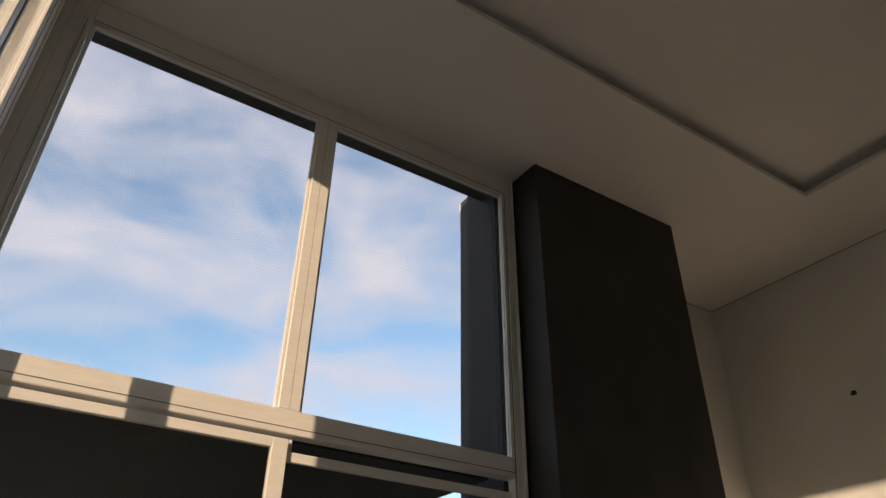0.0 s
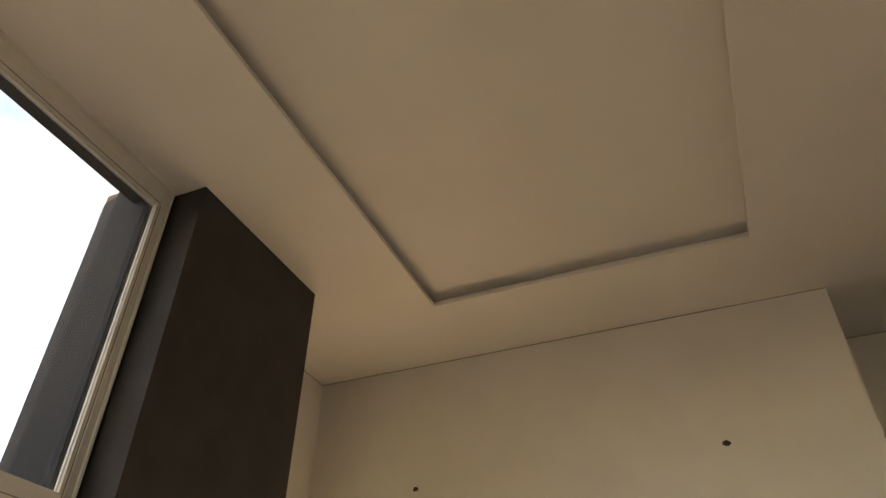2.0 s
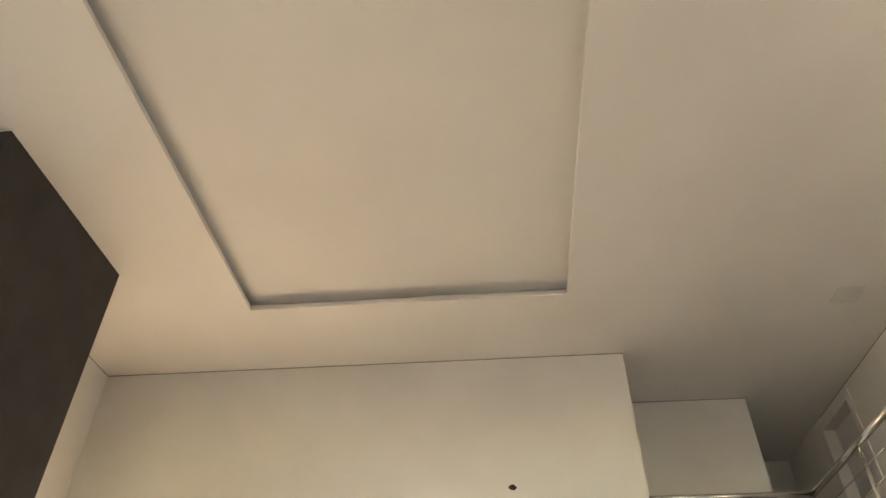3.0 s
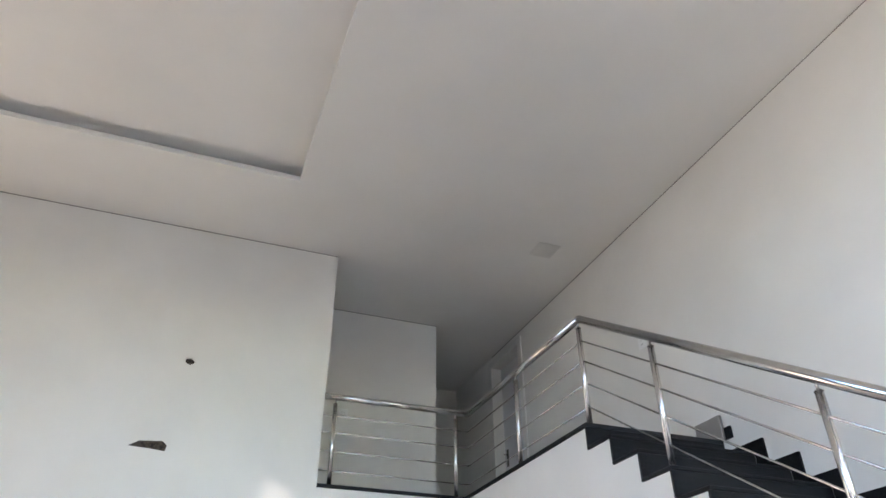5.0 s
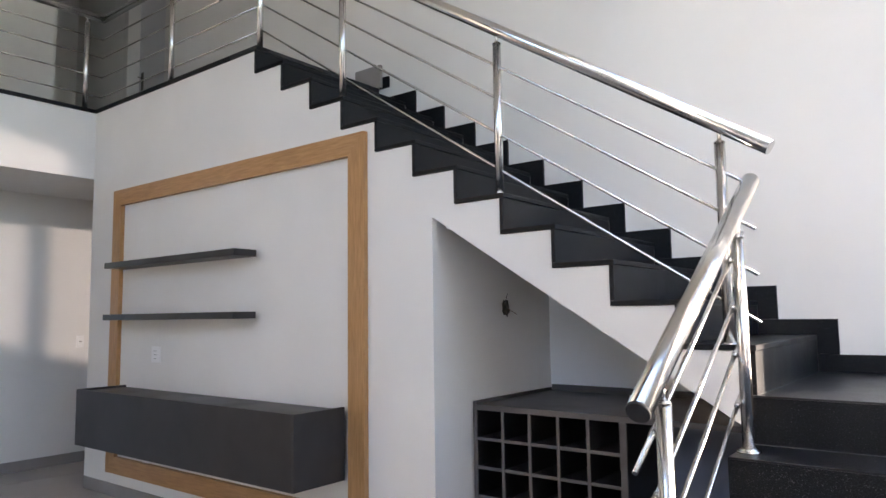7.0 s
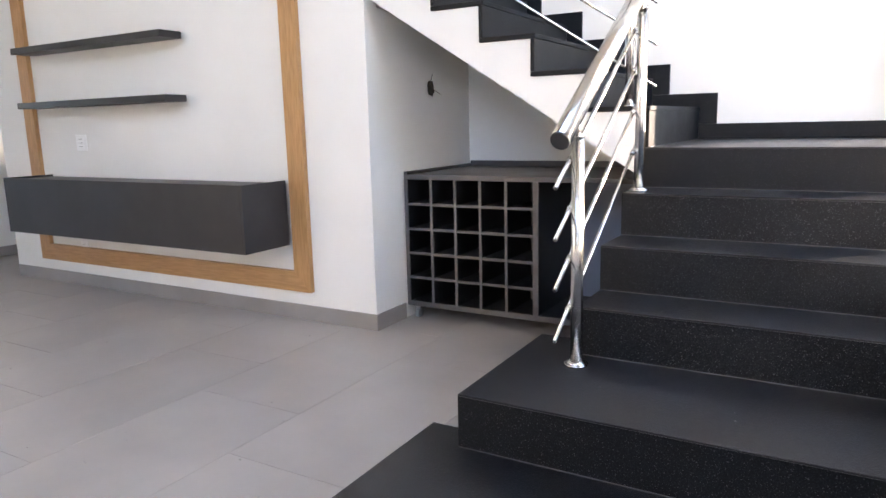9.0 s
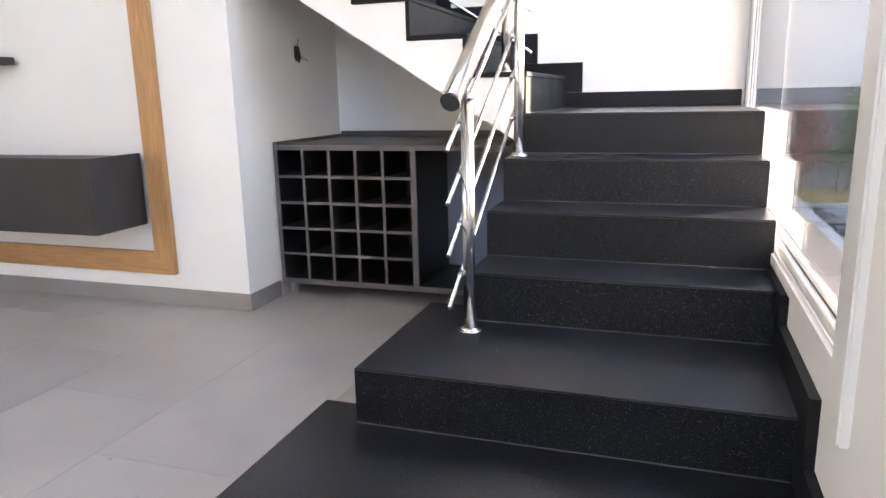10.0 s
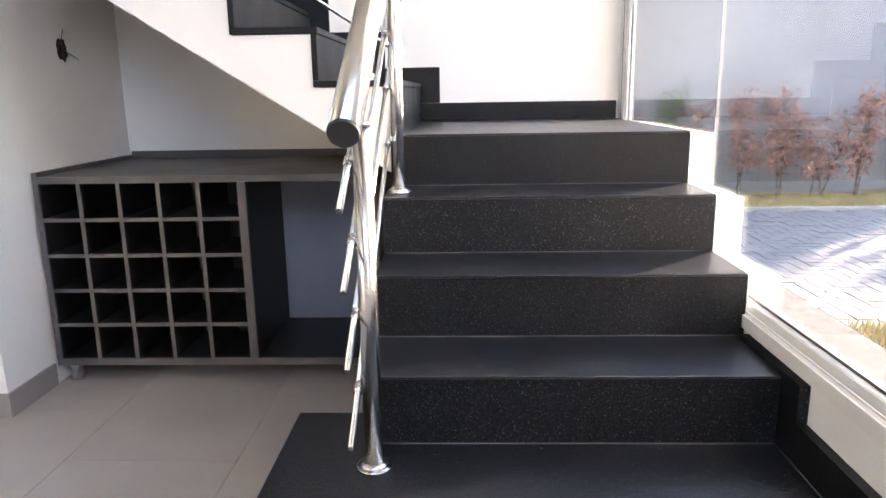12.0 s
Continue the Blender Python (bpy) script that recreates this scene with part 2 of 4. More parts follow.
def tile_material():
    m = material("porcelain_tile", (0.33, 0.30, 0.275), 0.3)
    n, l = m.node_tree.nodes, m.node_tree.links
    p = n["Principled BSDF"]
    co, nz, rp, oi = n.new("ShaderNodeTexCoord"), n.new("ShaderNodeTexNoise"), n.new("ShaderNodeValToRGB"), n.new("ShaderNodeObjectInfo")
    nz.noise_dimensions = "4D"
    nz.inputs["Scale"].default_value, nz.inputs["Detail"].default_value = 2.2, 7
    rp.color_ramp.elements[0].position, rp.color_ramp.elements[1].position = 0.3, 0.7
    rp.color_ramp.elements[0].color, rp.color_ramp.elements[1].color = (0.355, 0.325, 0.30, 1), (0.445, 0.41, 0.38, 1)
    mul = n.new("ShaderNodeMath")
    mul.operation = "MULTIPLY"
    mul.inputs[1].default_value = 40
    l.new(oi.outputs["Random"], mul.inputs[0])
    l.new(mul.outputs["Value"], nz.inputs["W"])
    l.new(co.outputs["Object"], nz.inputs["Vector"])
    l.new(nz.outputs["Fac"], rp.inputs["Fac"])
    l.new(rp.outputs["Color"], p.inputs["Base Color"])
    mr = n.new("ShaderNodeMapRange")
    mr.inputs["From Min"].default_value, mr.inputs["From Max"].default_value = 0.3, 0.7
    mr.inputs["To Min"].default_value, mr.inputs["To Max"].default_value = 0.30, 0.38
    l.new(nz.outputs["Fac"], mr.inputs["Value"])
    l.new(mr.outputs["Result"], p.inputs["Roughness"])
    return m


M_TILE = tile_material()


def glass_material(name, tint):
    m = bpy.data.materials.new(name)
    m.use_nodes = True
    n, l = m.node_tree.nodes, m.node_tree.links
    n.clear()
    out, mix = n.new("ShaderNodeOutputMaterial"), n.new("ShaderNodeMixShader")
    tr, gl, fr = n.new("ShaderNodeBsdfTransparent"), n.new("ShaderNodeBsdfGlossy"), n.new("ShaderNodeLayerWeight")
    tr.inputs["Color"].default_value = (*tint, 1)
    gl.inputs["Roughness"].default_value = 0.01
    pw, ml = n.new("ShaderNodeMath"), n.new("ShaderNodeMath")
    pw.operation, ml.operation = "POWER", "MULTIPLY_ADD"
    pw.inputs[1].default_value = 4.0
    ml.inputs[1].default_value, ml.inputs[2].default_value = 0.8, 0.045
    fr.inputs["Blend"].default_value = 0.5
    l.new(fr.outputs["Facing"], pw.inputs[0])
    l.new(pw.outputs["Value"], ml.inputs[0])
    l.new(ml.outputs["Value"], mix.inputs["Fac"])
    l.new(tr.outputs["BSDF"], mix.inputs[1])
    l.new(gl.outputs["BSDF"], mix.inputs[2])
    l.new(mix.outputs["Shader"], out.inputs["Surface"])
    return m


M_GLASS = glass_material("window_glass", (0.83, 0.845, 0.845))
M_TINTED = glass_material("tinted_glass", (0.66, 0.67, 0.675))


# ---- builders ----
def empty(name, x=0, y=0, z=0, **tags):
    ob = new(name)
    ob.matrix_world = pose(x, y, z)
    return tagged(ob, **tags)


def part(name, bm, mat, parent=None, label="", **tags):
    """Links a bmesh, given in world metres, as one mesh under its thing."""
    me = bpy.data.meshes.new(name)
    bmesh.ops.recalc_face_normals(bm, faces=bm.faces)
    bm.to_mesh(me)
    bm.free()
    me.materials.append(mat)
    ob = new(name, me)
    if parent is not None:
        ob.parent = parent
        base = Vector((0, 0, 0))
        p = parent
        while p is not None:
            base += p.matrix_basis.translation
            p = p.parent
        me.transform(Matrix.Translation(-base))
    return tagged(ob, label=label, **tags)


def box(x0, x1, y0, y1, z0, z1, bevel=0.0, bm=None, seg=1):
    bm = bm or bmesh.new()
    r = bmesh.ops.create_cube(bm, size=1, matrix=Matrix.Translation(((x0 + x1) / 2, (y0 + y1) / 2, (z0 + z1) / 2)) @ Matrix.Diagonal((abs(x1 - x0), abs(y1 - y0), abs(z1 - z0), 1)))
    if bevel:
        es = list({e for v in r["verts"] for e in v.link_edges})
        bmesh.ops.bevel(bm, geom=es, offset=bevel, segments=seg, affect="EDGES")
    return bm


def prism(points, axis, a, b, bm=None):
    """A polygon of (u, v) pairs carried from a to b along an axis: 'y' takes (x, z), 'x' takes (y, z), 'z' takes (x, y)."""
    bm = bm or bmesh.new()
    place = {"y": lambda u, v, w: (u, w, v), "x": lambda u, v, w: (w, u, v), "z": lambda u, v, w: (u, v, w)}[axis]
    lo = [bm.verts.new(place(u, v, a)) for u, v in points]
    hi = [bm.verts.new(place(u, v, b)) for u, v in points]
    bm.faces.new(lo)
    bm.faces.new(hi[::-1])
    k = len(points)
    for i in range(k):
        bm.faces.new((lo[i], lo[(i + 1) % k], hi[(i + 1) % k], hi[i]))
    return bm


def rod(p, q, r, seg=16, bm=None, r2=None):
    bm = bm or bmesh.new()
    p, q = Vector(p), Vector(q)
    d = q - p
    m = Matrix.Translation((p + q) / 2) @ d.to_track_quat("Z", "Y").to_matrix().to_4x4()
    res = bmesh.ops.create_cone(bm, cap_ends=True, segments=seg, radius1=r, radius2=r if r2 is None else r2, depth=d.length, matrix=m)
    for f in {f for v in res["verts"] for f in v.link_faces}:
        f.smooth = len(f.verts) == 4
    return bm


def wall(name, x0, x1, y0, y1, z0, z1, mat=None, label="", holes=(), axis="x"):
    """A wall slab. holes: (a0, a1, z0, z1) along the wall, cut right through it. axis: the way it runs."""
    a0, a1 = (x0, x1) if axis == "x" else (y0, y1)
    us = sorted({a0, a1, *[h[0] for h in holes], *[h[1] for h in holes]})
    vs = sorted({z0, z1, *[h[2] for h in holes], *[h[3] for h in holes]})
    bm = bmesh.new()
    t0, t1 = (y0, y1) if axis == "x" else (x0, x1)

    def solid(i, j):
        if not (0 <= i < len(us) - 1 and 0 <= j < len(vs) - 1):
            return False
        u, v = (us[i] + us[i + 1]) / 2, (vs[j] + vs[j + 1]) / 2
        return not any(h[0] < u < h[1] and h[2] < v < h[3] for h in holes)

    def P(u, t, v):
        key = (round(u, 4), round(t, 4), round(v, 4))
        if key not in cache:
            cache[key] = bm.verts.new((u, t, v) if axis == "x" else (t, u, v))
        return cache[key]

    cache = {}
    for i in range(len(us) - 1):
        for j in range(len(vs) - 1):
            if not solid(i, j):
                continue
            u0, u1, v0, v1 = us[i], us[i + 1], vs[j], vs[j + 1]
            for t in (t0, t1):
                bm.faces.new([P(u0, t, v0), P(u1, t, v0), P(u1, t, v1), P(u0, t, v1)])
            for (di, dj, c) in ((-1, 0, ((u0, v0), (u0, v1))), (1, 0, ((u1, v0), (u1, v1))), (0, -1, ((u0, v0), (u1, v0))), (0, 1, ((u0, v1), (u1, v1)))):
                if not solid(i + di, j + dj):
                    (ua, va), (ub, vb) = c
                    bm.faces.new([P(ua, t0, va), P(ub, t0, vb), P(ub, t1, vb), P(ua, t1, va)])
    return part(name, bm, mat or M_WALL, label=label, kind="structure")


# ---- sizes ----
R, G = 0.18, 0.2795              # riser, going of the upper flight
H, YB, YS = 5.70, 1.24, 0.02     # ceiling, back wall, stair wall plane
XM = -6.37                       # face of the gallery
ZL, ZG = 2.62, 3.24              # underside and top of the gallery
E1 = 1.15                        # east wall of the wide part


def riser_x(n):
    return -1.01 - (n - 7) * G


def riser_y(n):
    return (n - 6) * 0.285 if n >= 3 else (-1.39 if n == 2 else -1.95)


# ---- large structure ----
part("floor_slab", box(-14, 1.5, -7.8, 1.6, -0.25, -0.012), M_GROUT, label="pale grout bed under the porcelain floor tiles", kind="structure")
wall("wall_north", -14.0, 0.062, YB, YB + 0.2, -0.25, H + 0.3, holes=[(-8.22, -7.38, ZG, 5.53)], label="white painted wall behind the staircase")
wall("wall_east", 0.0, 0.2, -2.1, YB, -0.25, H + 0.3, axis="y", holes=[(-1.64, YB, 0.575, 5.15)], label="off-white painted wall round the tall stair window")
wall("wall_return", 0.2, E1, -2.1, -1.9, -0.25, H + 0.3, label="plain white painted return wall")
wall("wall_south_east", E1, E1 + 0.2, -7.0, -1.9, -0.25, H + 0.3, axis="y", holes=[(-6.60, -4.46, 0.0, 5.48)], label="white wall round the tall east window")
wall("wall_south", -2.68, E1, -6.77, -6.65, -0.25, H + 0.3, holes=[(-2.66, 1.07, 0.0, 5.68)], label="narrow wall round the tall south window")
wall("wall_niche", -6.57, -4.51, -7.57, -7.37, -0.25, H + 0.3, label="beige-lit white wall of the niche beside the dark pillar")
part("pillar", box(-4.51, -2.72, -7.57, -6.36, -0.25, H + 0.3), M_DARK, label="broad pillar painted matt graphite beside the tall window", kind="structure")
part("outer_pier", box(-2.86, -2.56, -7.21, -6.775, -0.25, H + 0.5), M_RENDER, label="rough dark rendered pier outside the window", kind="structure")
part("outer_lintel", box(-2.555, 1.085, -6.96, -6.775, 5.57, 6.1), M_RENDER, label="dark rendered lintel over the outside of the window", kind="structure")
part("porch_roof", box(-2.42, 1.085, -9.8, -6.78, 2.92, 3.06), M_RENDER, label="dark slab of the porch outside the south window", kind="structure")
part("porch_wall", box(-2.9, 2.2, -10.0, -9.8, -0.25, 3.1), M_RENDER, label="dark rendered porch wall", kind="structure")
wall("wall_gallery", -6.57, XM, -7.37, -1.45, ZL, H + 0.3, axis="y", label="white painted upper wall with chased holes")
wall("wall_west_low", -6.57, XM, -7.37, -4.6, -0.25, ZL, axis="y", label="white painted lower wall")
wall("wall_gallery_return", -7.57, -6.57, -1.65, -1.45, ZG, H + 0.3, label="white painted wall returning from the gallery face")
wall("wall_corridor", -7.77, -7.57, -1.65, 0.15, ZG, H + 0.3, axis="y", label="white painted wall at the back of the gallery")
wall("wall_corridor_side", -9.6, -7.77, -0.05, 0.15, ZG, H + 0.3, label="white corridor wall in shade")
wall("wall_corridor_end", -9.8, -9.6, -0.05, YB, ZG, H + 0.3, axis="y", label="white end wall of the dim corridor")
part("gallery_slab", prism([(-14, -7.6), (-14, YB), (-4.09, YB), (-4.09, YS + 0.03), (XM, YS + 0.03), (XM, -1.45), (-6.575, -1.45), (-6.575, -7.6)], "z", ZL, ZG - 0.034), M_WALL, label="white painted face and soffit of the upper floor", kind="structure")

# ceiling with its sunken panel
cx0, cx1, cy0, cy1 = -5.2, -0.7, -5.3, -2.11
def ceiling_ring(bm, grow, z0, z1):
    x0, x1, y0, y1 = cx0 - grow, cx1 + grow, cy0 - grow, cy1 + grow
    for b in ((-14, x0, -6.70, 1.5), (x1, 1.5, -6.70, 1.5), (x0, x1, -6.70, y0), (x0, x1, y1, 1.5), (-14, -2.73, -7.6, -6.7002)):
        box(*b, z0, z1, bm=bm)
    return bm


part("ceiling", ceiling_ring(ceiling_ring(bmesh.new(), 0.0, H, H + 0.045), 0.13, H + 0.045, H + 0.3), M_CEIL, label="smooth white plaster ceiling with a sunken rectangular panel", kind="structure")
part("ceiling_recess", box(cx0 - 0.12, cx1 + 0.12, cy0 - 0.12, cy1 + 0.12, H + 0.15, H + 0.28), M_CEIL, label="sunken white plaster panel in the ceiling", kind="structure")

# stair wall, solid under the flight, with the sloping alcove cut out
prof = [(XM, 0), (XM, ZG - 0.034), (riser_x(18) - 0.02, ZG - 0.034)]
for n in range(18, 7, -1):
    x = riser_x(n) - 0.02
    prof += [(x, n * R - 0.034 if n < 18 else ZG - 0.034), (x, (n - 1) * R - 0.03)]
prof = [p for i, p in enumerate(prof) if i == 0 or p != prof[i - 1]]
fixed = []
for n in range(18, 7, -1):
    x = riser_x(n) - 0.02
    fixed += [(x, n * R - 0.016), (x, (n - 1) * R - 0.016)]
prof = [(XM, 0), (XM, ZG - 0.034), (riser_x(18) - 0.02, ZG - 0.034)] + fixed[1:] + [(-1.03, 7 * R - 0.016), (-1.03, 0.935), (-2.58, 1.912), (-2.58, 0)]
part("wall_stair", prism(prof, "y", YS, YS + 0.12), M_WALL, label="white wall and stringer under the black staircase", kind="structure")
part("wall_alcove_side", box(-2.70, -2.58, YS + 0.12, YB, 0, 1.86), M_WALL, label="white side wall of the alcove under the stairs", kind="structure")
part("stair_soffit", prism([(-1.03, 0.935), (-2.70, 1.99), (-2.70, 2.1), (-1.03, 1.05)], "y", YS + 0.12, YB), M_WALL, label="white sloping soffit of the flight above the alcove", kind="structure")
# grey strips painting a gap's shade where the walls meet the ceiling
M_GAP = material("painted_gap_shade", (0.3, 0.29, 0.27), 0.9)
for b in ((-8.2, -0.01, YB - 0.003, YB - 0.0005), (XM + 0.0005, XM + 0.003, -7.36, -1.45), (XM - 1.19, XM, -1.4495, -1.447), (-7.5695, -7.567, -1.44, 0.15), (-6.36, -4.52, -7.3695, -7.367)):
    part("painted_gap_shade", box(*b, H - 0.011, H - 0.0005), M_GAP, label="thin grey strip painted as shade along the ceiling joint", kind="structure")
# ground floor behind the opening
part("wall_kitchen_box", prism([(-7.5, YB), (-7.5, -0.73), (-8.65, -0.73), (-8.65, YB)], "z", -0.01, ZL), M_WALL, label="white wall block catching the sunlight under the gallery", kind="structure")
wall("wall_west", -14.2, -14.0, -7.8, YB, -0.25, H + 0.3, axis="y", holes=[(-6.5, 0.6, 1.2, 2.32)], label="far white wall round the kitchen window")
# backing added outside to give the window's lower half its brightness
wall("backing_wall_west", -17.0, -16.8, -9, 3, -0.3, 1.95, axis="y", label="plain pale backing added for the bright view beyond the kitchen window")
wall("wall_gallery_end", -14.0, -9.8, -1.65, -1.45, ZG, H + 0.3, label="plain white wall closing the upper floor")
wall("wall_south_low", -14.0, -6.57, -7.8, -7.6, -0.25, ZL, label="white wall closing the ground floor")

# ---- windows ----
def bars(parent, name, mat, boxes, bevel=0.004, label=""):
    for b in boxes:
        part(name, box(*b, bevel=bevel), mat, parent, label)


def pane(parent, bounds, mat=None):
    ob = part("pane", box(*bounds), mat or M_GLASS, parent)
    ob.visible_shadow = mat is not None
    return ob


w1 = empty("window_1", 0.05, -0.2, 0.6, label="tall fixed stair window in white aluminium frame", category="window", kind="structure")
WX = (0.012, 0.06)
bars(w1, "window_frame", M_ALU, [(*WX, -1.64, -1.585, 0.577, 5.15), (*WX, 1.125, 1.232, 0.577, 5.15), (*WX, -1.585, 1.125, 0.577, 0.632), (*WX, -1.585, 1.125, 5.08, 5.15)])
bars(w1, "glazing_bead", M_ALU, [(0.018, 0.03, 1.095, 1.123, 0.64, 5.07), (0.018, 0.03, -1.583, -1.56, 0.64, 5.07)], 0.002)
bars(w1, "gasket", M_SOCKET, [(0.028, 0.038, -1.583, 1.095, 0.6325, 0.640), (0.031, 0.036, 1.088, 1.0945, 0.64, 5.07), (0.0105, 0.0118, 1.166, 1.172, 0.6, 5.13)], 0)
pane(w1, (0.040, 0.048, -1.585, -0.112, 0.632, 5.08), M_TINTED)
pane(w1, (0.040, 0.048, -0.108, 1.125, 0.632, 5.08), M_TINTED)
part("glass_joint", box(0.0395, 0.0485, -0.1117, -0.1083, 0.632, 5.08), M_ALU, w1, "clear silicone joint catching the light")
part("window_sill", box(-0.012, 0.0115, -1.64, 1.236, 0.555, 0.612, 0.01, seg=3), M_ALU, w1, "white sill with a rounded edge")
part("outer_sill", box(0.0605, 0.23, -1.64, 1.236, 0.555, 0.60, 0.004), M_SILL, w1, "speckled grey stone outer sill")
part("jamb_trim", box(-0.022, 0.02, -1.76, -1.642, 0.47, 5.2, 0.006, seg=2), M_ALU, w1, "white projecting jamb trim")

w2 = empty("window_2", -0.8, -6.69, 0, label="tall south window, sunlit champagne aluminium frame over sliding panes", category="window", kind="structure")
FY = (-6.74, -6.66)
bars(w2, "window_frame", M_CHAMP, [(-2.655, -2.57, *FY, 0, 5.68), (0.935, 1.07, *FY, 0, 5.68), (-2.57, 0.935, *FY, 5.47, 5.68)])
part("transom", box(-2.57, 0.935, -6.745, -6.645, 2.925, 3.075, 0.006), M_CHAMP, w2, "broad sunlit cross bar")
part("mullion", box(-0.905, -0.76, -6.745, -6.65, 3.075, 5.47, 0.006), M_CHAMP, w2, "upright bar partly in sun")
bars(w2, "glazing_bead", M_CHAMP, [(-2.568, -2.545, -6.675, -6.652, 3.08, 5.465), (-0.758, -0.742, -6.70, -6.67, 3.08, 5.465), (0.905, 0.93, -6.70, -6.67, 3.08, 5.465), (-0.922, -0.907, -6.70, -6.67, 3.08, 5.465)], 0.002)
bars(w2, "stepped_bead", M_CHAMP, [(-2.600, -2.585, -6.6595, -6.648, 0.05, 5.50), (-2.545, -2.536, -6.69, -6.672, 3.08, 5.465), (0.955, 0.968, -6.6595, -6.646, 0.05, 5.50), (0.985, 0.995, -6.6595, -6.650, 0.05, 5.50), (-2.54, 0.90, -6.69, -6.672, 5.445, 5.467)], 0.002)
bars(w2, "gasket", M_SOCKET, [(-2.584, -2.580, -6.6598, -6.656, 0.05, 5.47), (0.969, 0.973, -6.6598, -6.655, 0.05, 5.47), (-0.834, -0.832, -6.652, -6.649, 3.08, 5.46), (-2.57, 0.93, -6.6598, -6.657, 5.484, 5.488)], 0)
bars(w2, "drip_groove", M_SOCKET, [(-2.565, 0.93, -6.643, -6.6425, 2.962, 2.967)], 0)
pane(w2, (-2.57, -0.905, -6.706, -6.70, 3.075, 5.47))
pane(w2, (-0.76, 0.935, -6.706, -6.70, 3.075, 5.47))
sash = part("sliding_sash", box(-0.76, -0.86, -6.70, -6.655, 0.05, 2.90, 0.004), M_CHAMP, w2)
bars(w2, "sash_rail", M_CHAMP, [(-0.76, 0.93, -6.70, -6.655, 2.84, 2.90), (-2.5, -0.90, -6.735, -6.70, 2.78, 2.84), (-2.57, -2.5, -6.735, -6.70, 0.05, 2.84), (-2.5, 0.93, -6.735, -6.655, 0.0, 0.05), (-0.90, -0.88, -6.735, -6.70, 2.78, 2.92)])
pane(w2, (-0.76, 0.93, -6.682, -6.676, 0.05, 2.84))
pane(w2, (-2.5, -0.86, -6.722, -6.716, 0.05, 2.78))

w3 = empty("window_3", 1.15, -5.5, 0, label="tall east window with bright stepped aluminium uprights", category="window", kind="structure")
FX = (1.12, 1.17)
bars(w3, "window_frame", M_CHAMP, [(*FX, -6.598, -6.54, 0.003, 5.478), (*FX, -6.53, -6.22, 0.003, 5.478), (*FX, -4.62, -4.462, 0.003, 5.478), (*FX, -6.22, -4.62, 5.37, 5.478), (*FX, -6.22, -4.62, 0.003, 0.06)])
part("mullion", box(*FX, -5.64, -5.47, 0.06, 5.37, 0.004), M_CHAMP, w3)
bars(w3, "stepped_bead", M_CHAMP, [(1.112, 1.1195, -6.50, -6.45, 0.05, 5.4), (1.122, 1.14, -6.22, -6.19, 0.06, 5.37), (1.112, 1.1195, -5.60, -5.575, 0.06, 5.37)], 0.002)
bars(w3, "gasket", M_SOCKET, [(1.122, 1.13, -6.539, -6.531, 0.05, 5.4), (1.117, 1.1197, -5.572, -5.566, 0.06, 5.37), (1.117, 1.1197, -6.30, -6.294, 0.06, 5.37)], 0)
pane(w3, (1.148, 1.154, -6.22, -5.64, 0.06, 5.37), M_TINTED)
pane(w3, (1.148, 1.154, -5.47, -4.62, 0.06, 5.37), M_TINTED)

w4 = empty("window_4", -14.05, -3.0, 1.2, label="white kitchen window with sheer curtains", category="window", kind="structure")
bars(w4, "window_frame", M_ALU, [(-14.08, -13.99, -6.5, 0.6, 2.25, 2.32), (-14.08, -13.99, -6.5, 0.6, 1.2, 1.25)])
for y, w in ((-6.46, 0.04), (-5.0, 0.04), (-3.4, 0.04), (-1.9, 0.04), (-0.395, 0.085), (0.28, 0.07), (0.555, 0.04)):
    part("mullion", box(-14.08, -13.99, y - w, y + w, 1.25, 2.25, 0.004), M_ALU if y > -0.5 else M_SLATE, w4)
for a, b in ((-6.42, -5.04), (-4.96, -3.44), (-3.36, -1.94), (-1.86, -0.49), (-0.30, 0.20), (0.36, 0.51)):
    pane(w4, (-14.04, -14.034, a, b, 1.25, 2.25))
cur = empty("curtain", -14.13, 0.1, 1.2, label="pleated pale grey sheer curtain behind the kitchen window", category="curtain")
for a, b in ((-1.86, -1.60), (-1.22, -0.52), (-0.26, 0.46)):
    cb2 = bmesh.new()
    m = 40
    low = [cb2.verts.new((-14.12 + 0.022 * math.sin(i * 1.9), a + (b - a) * i / m, 1.2)) for i in range(m + 1)]
    top = [cb2.verts.new((-14.12 + 0.016 * math.sin(i * 1.9), a + (b - a) * i / m, 2.32)) for i in range(m + 1)]
    for i in range(m):
        cb2.faces.new((low[i], low[i + 1], top[i + 1], top[i]))
    part("curtain_panel", cb2, M_CURTAIN, cur)
    part("blind", box(-14.10, -14.09, a, b, 1.84, 2.32), M_BLIND, cur, "half-lowered grey blind")
part("porch_post", box(-15.1, -14.95, -1.42, -1.22, -0.3, 2.6), M_BROWN, label="dark reddish wooden post outside the kitchen window", kind="structure")
part("kitchen_column", box(-13.9, -13.8, -0.60, -0.44, 0, 2.415), M_SLATE, label="slim slate-grey column before the kitchen window", kind="structure")
part("kitchen_backsplash", box(-13.985, -13.97, -7.0, 0.9, 0.0, 1.2), M_BLUE, label="blue-grey wall panel under the kitchen window", kind="structure")
part("kitchen_beam", box(-13.98, -13.3, -7.5, YB, 2.42, ZL - 0.001), M_OLIVE, label="olive-grey beam over the kitchen window", kind="structure")

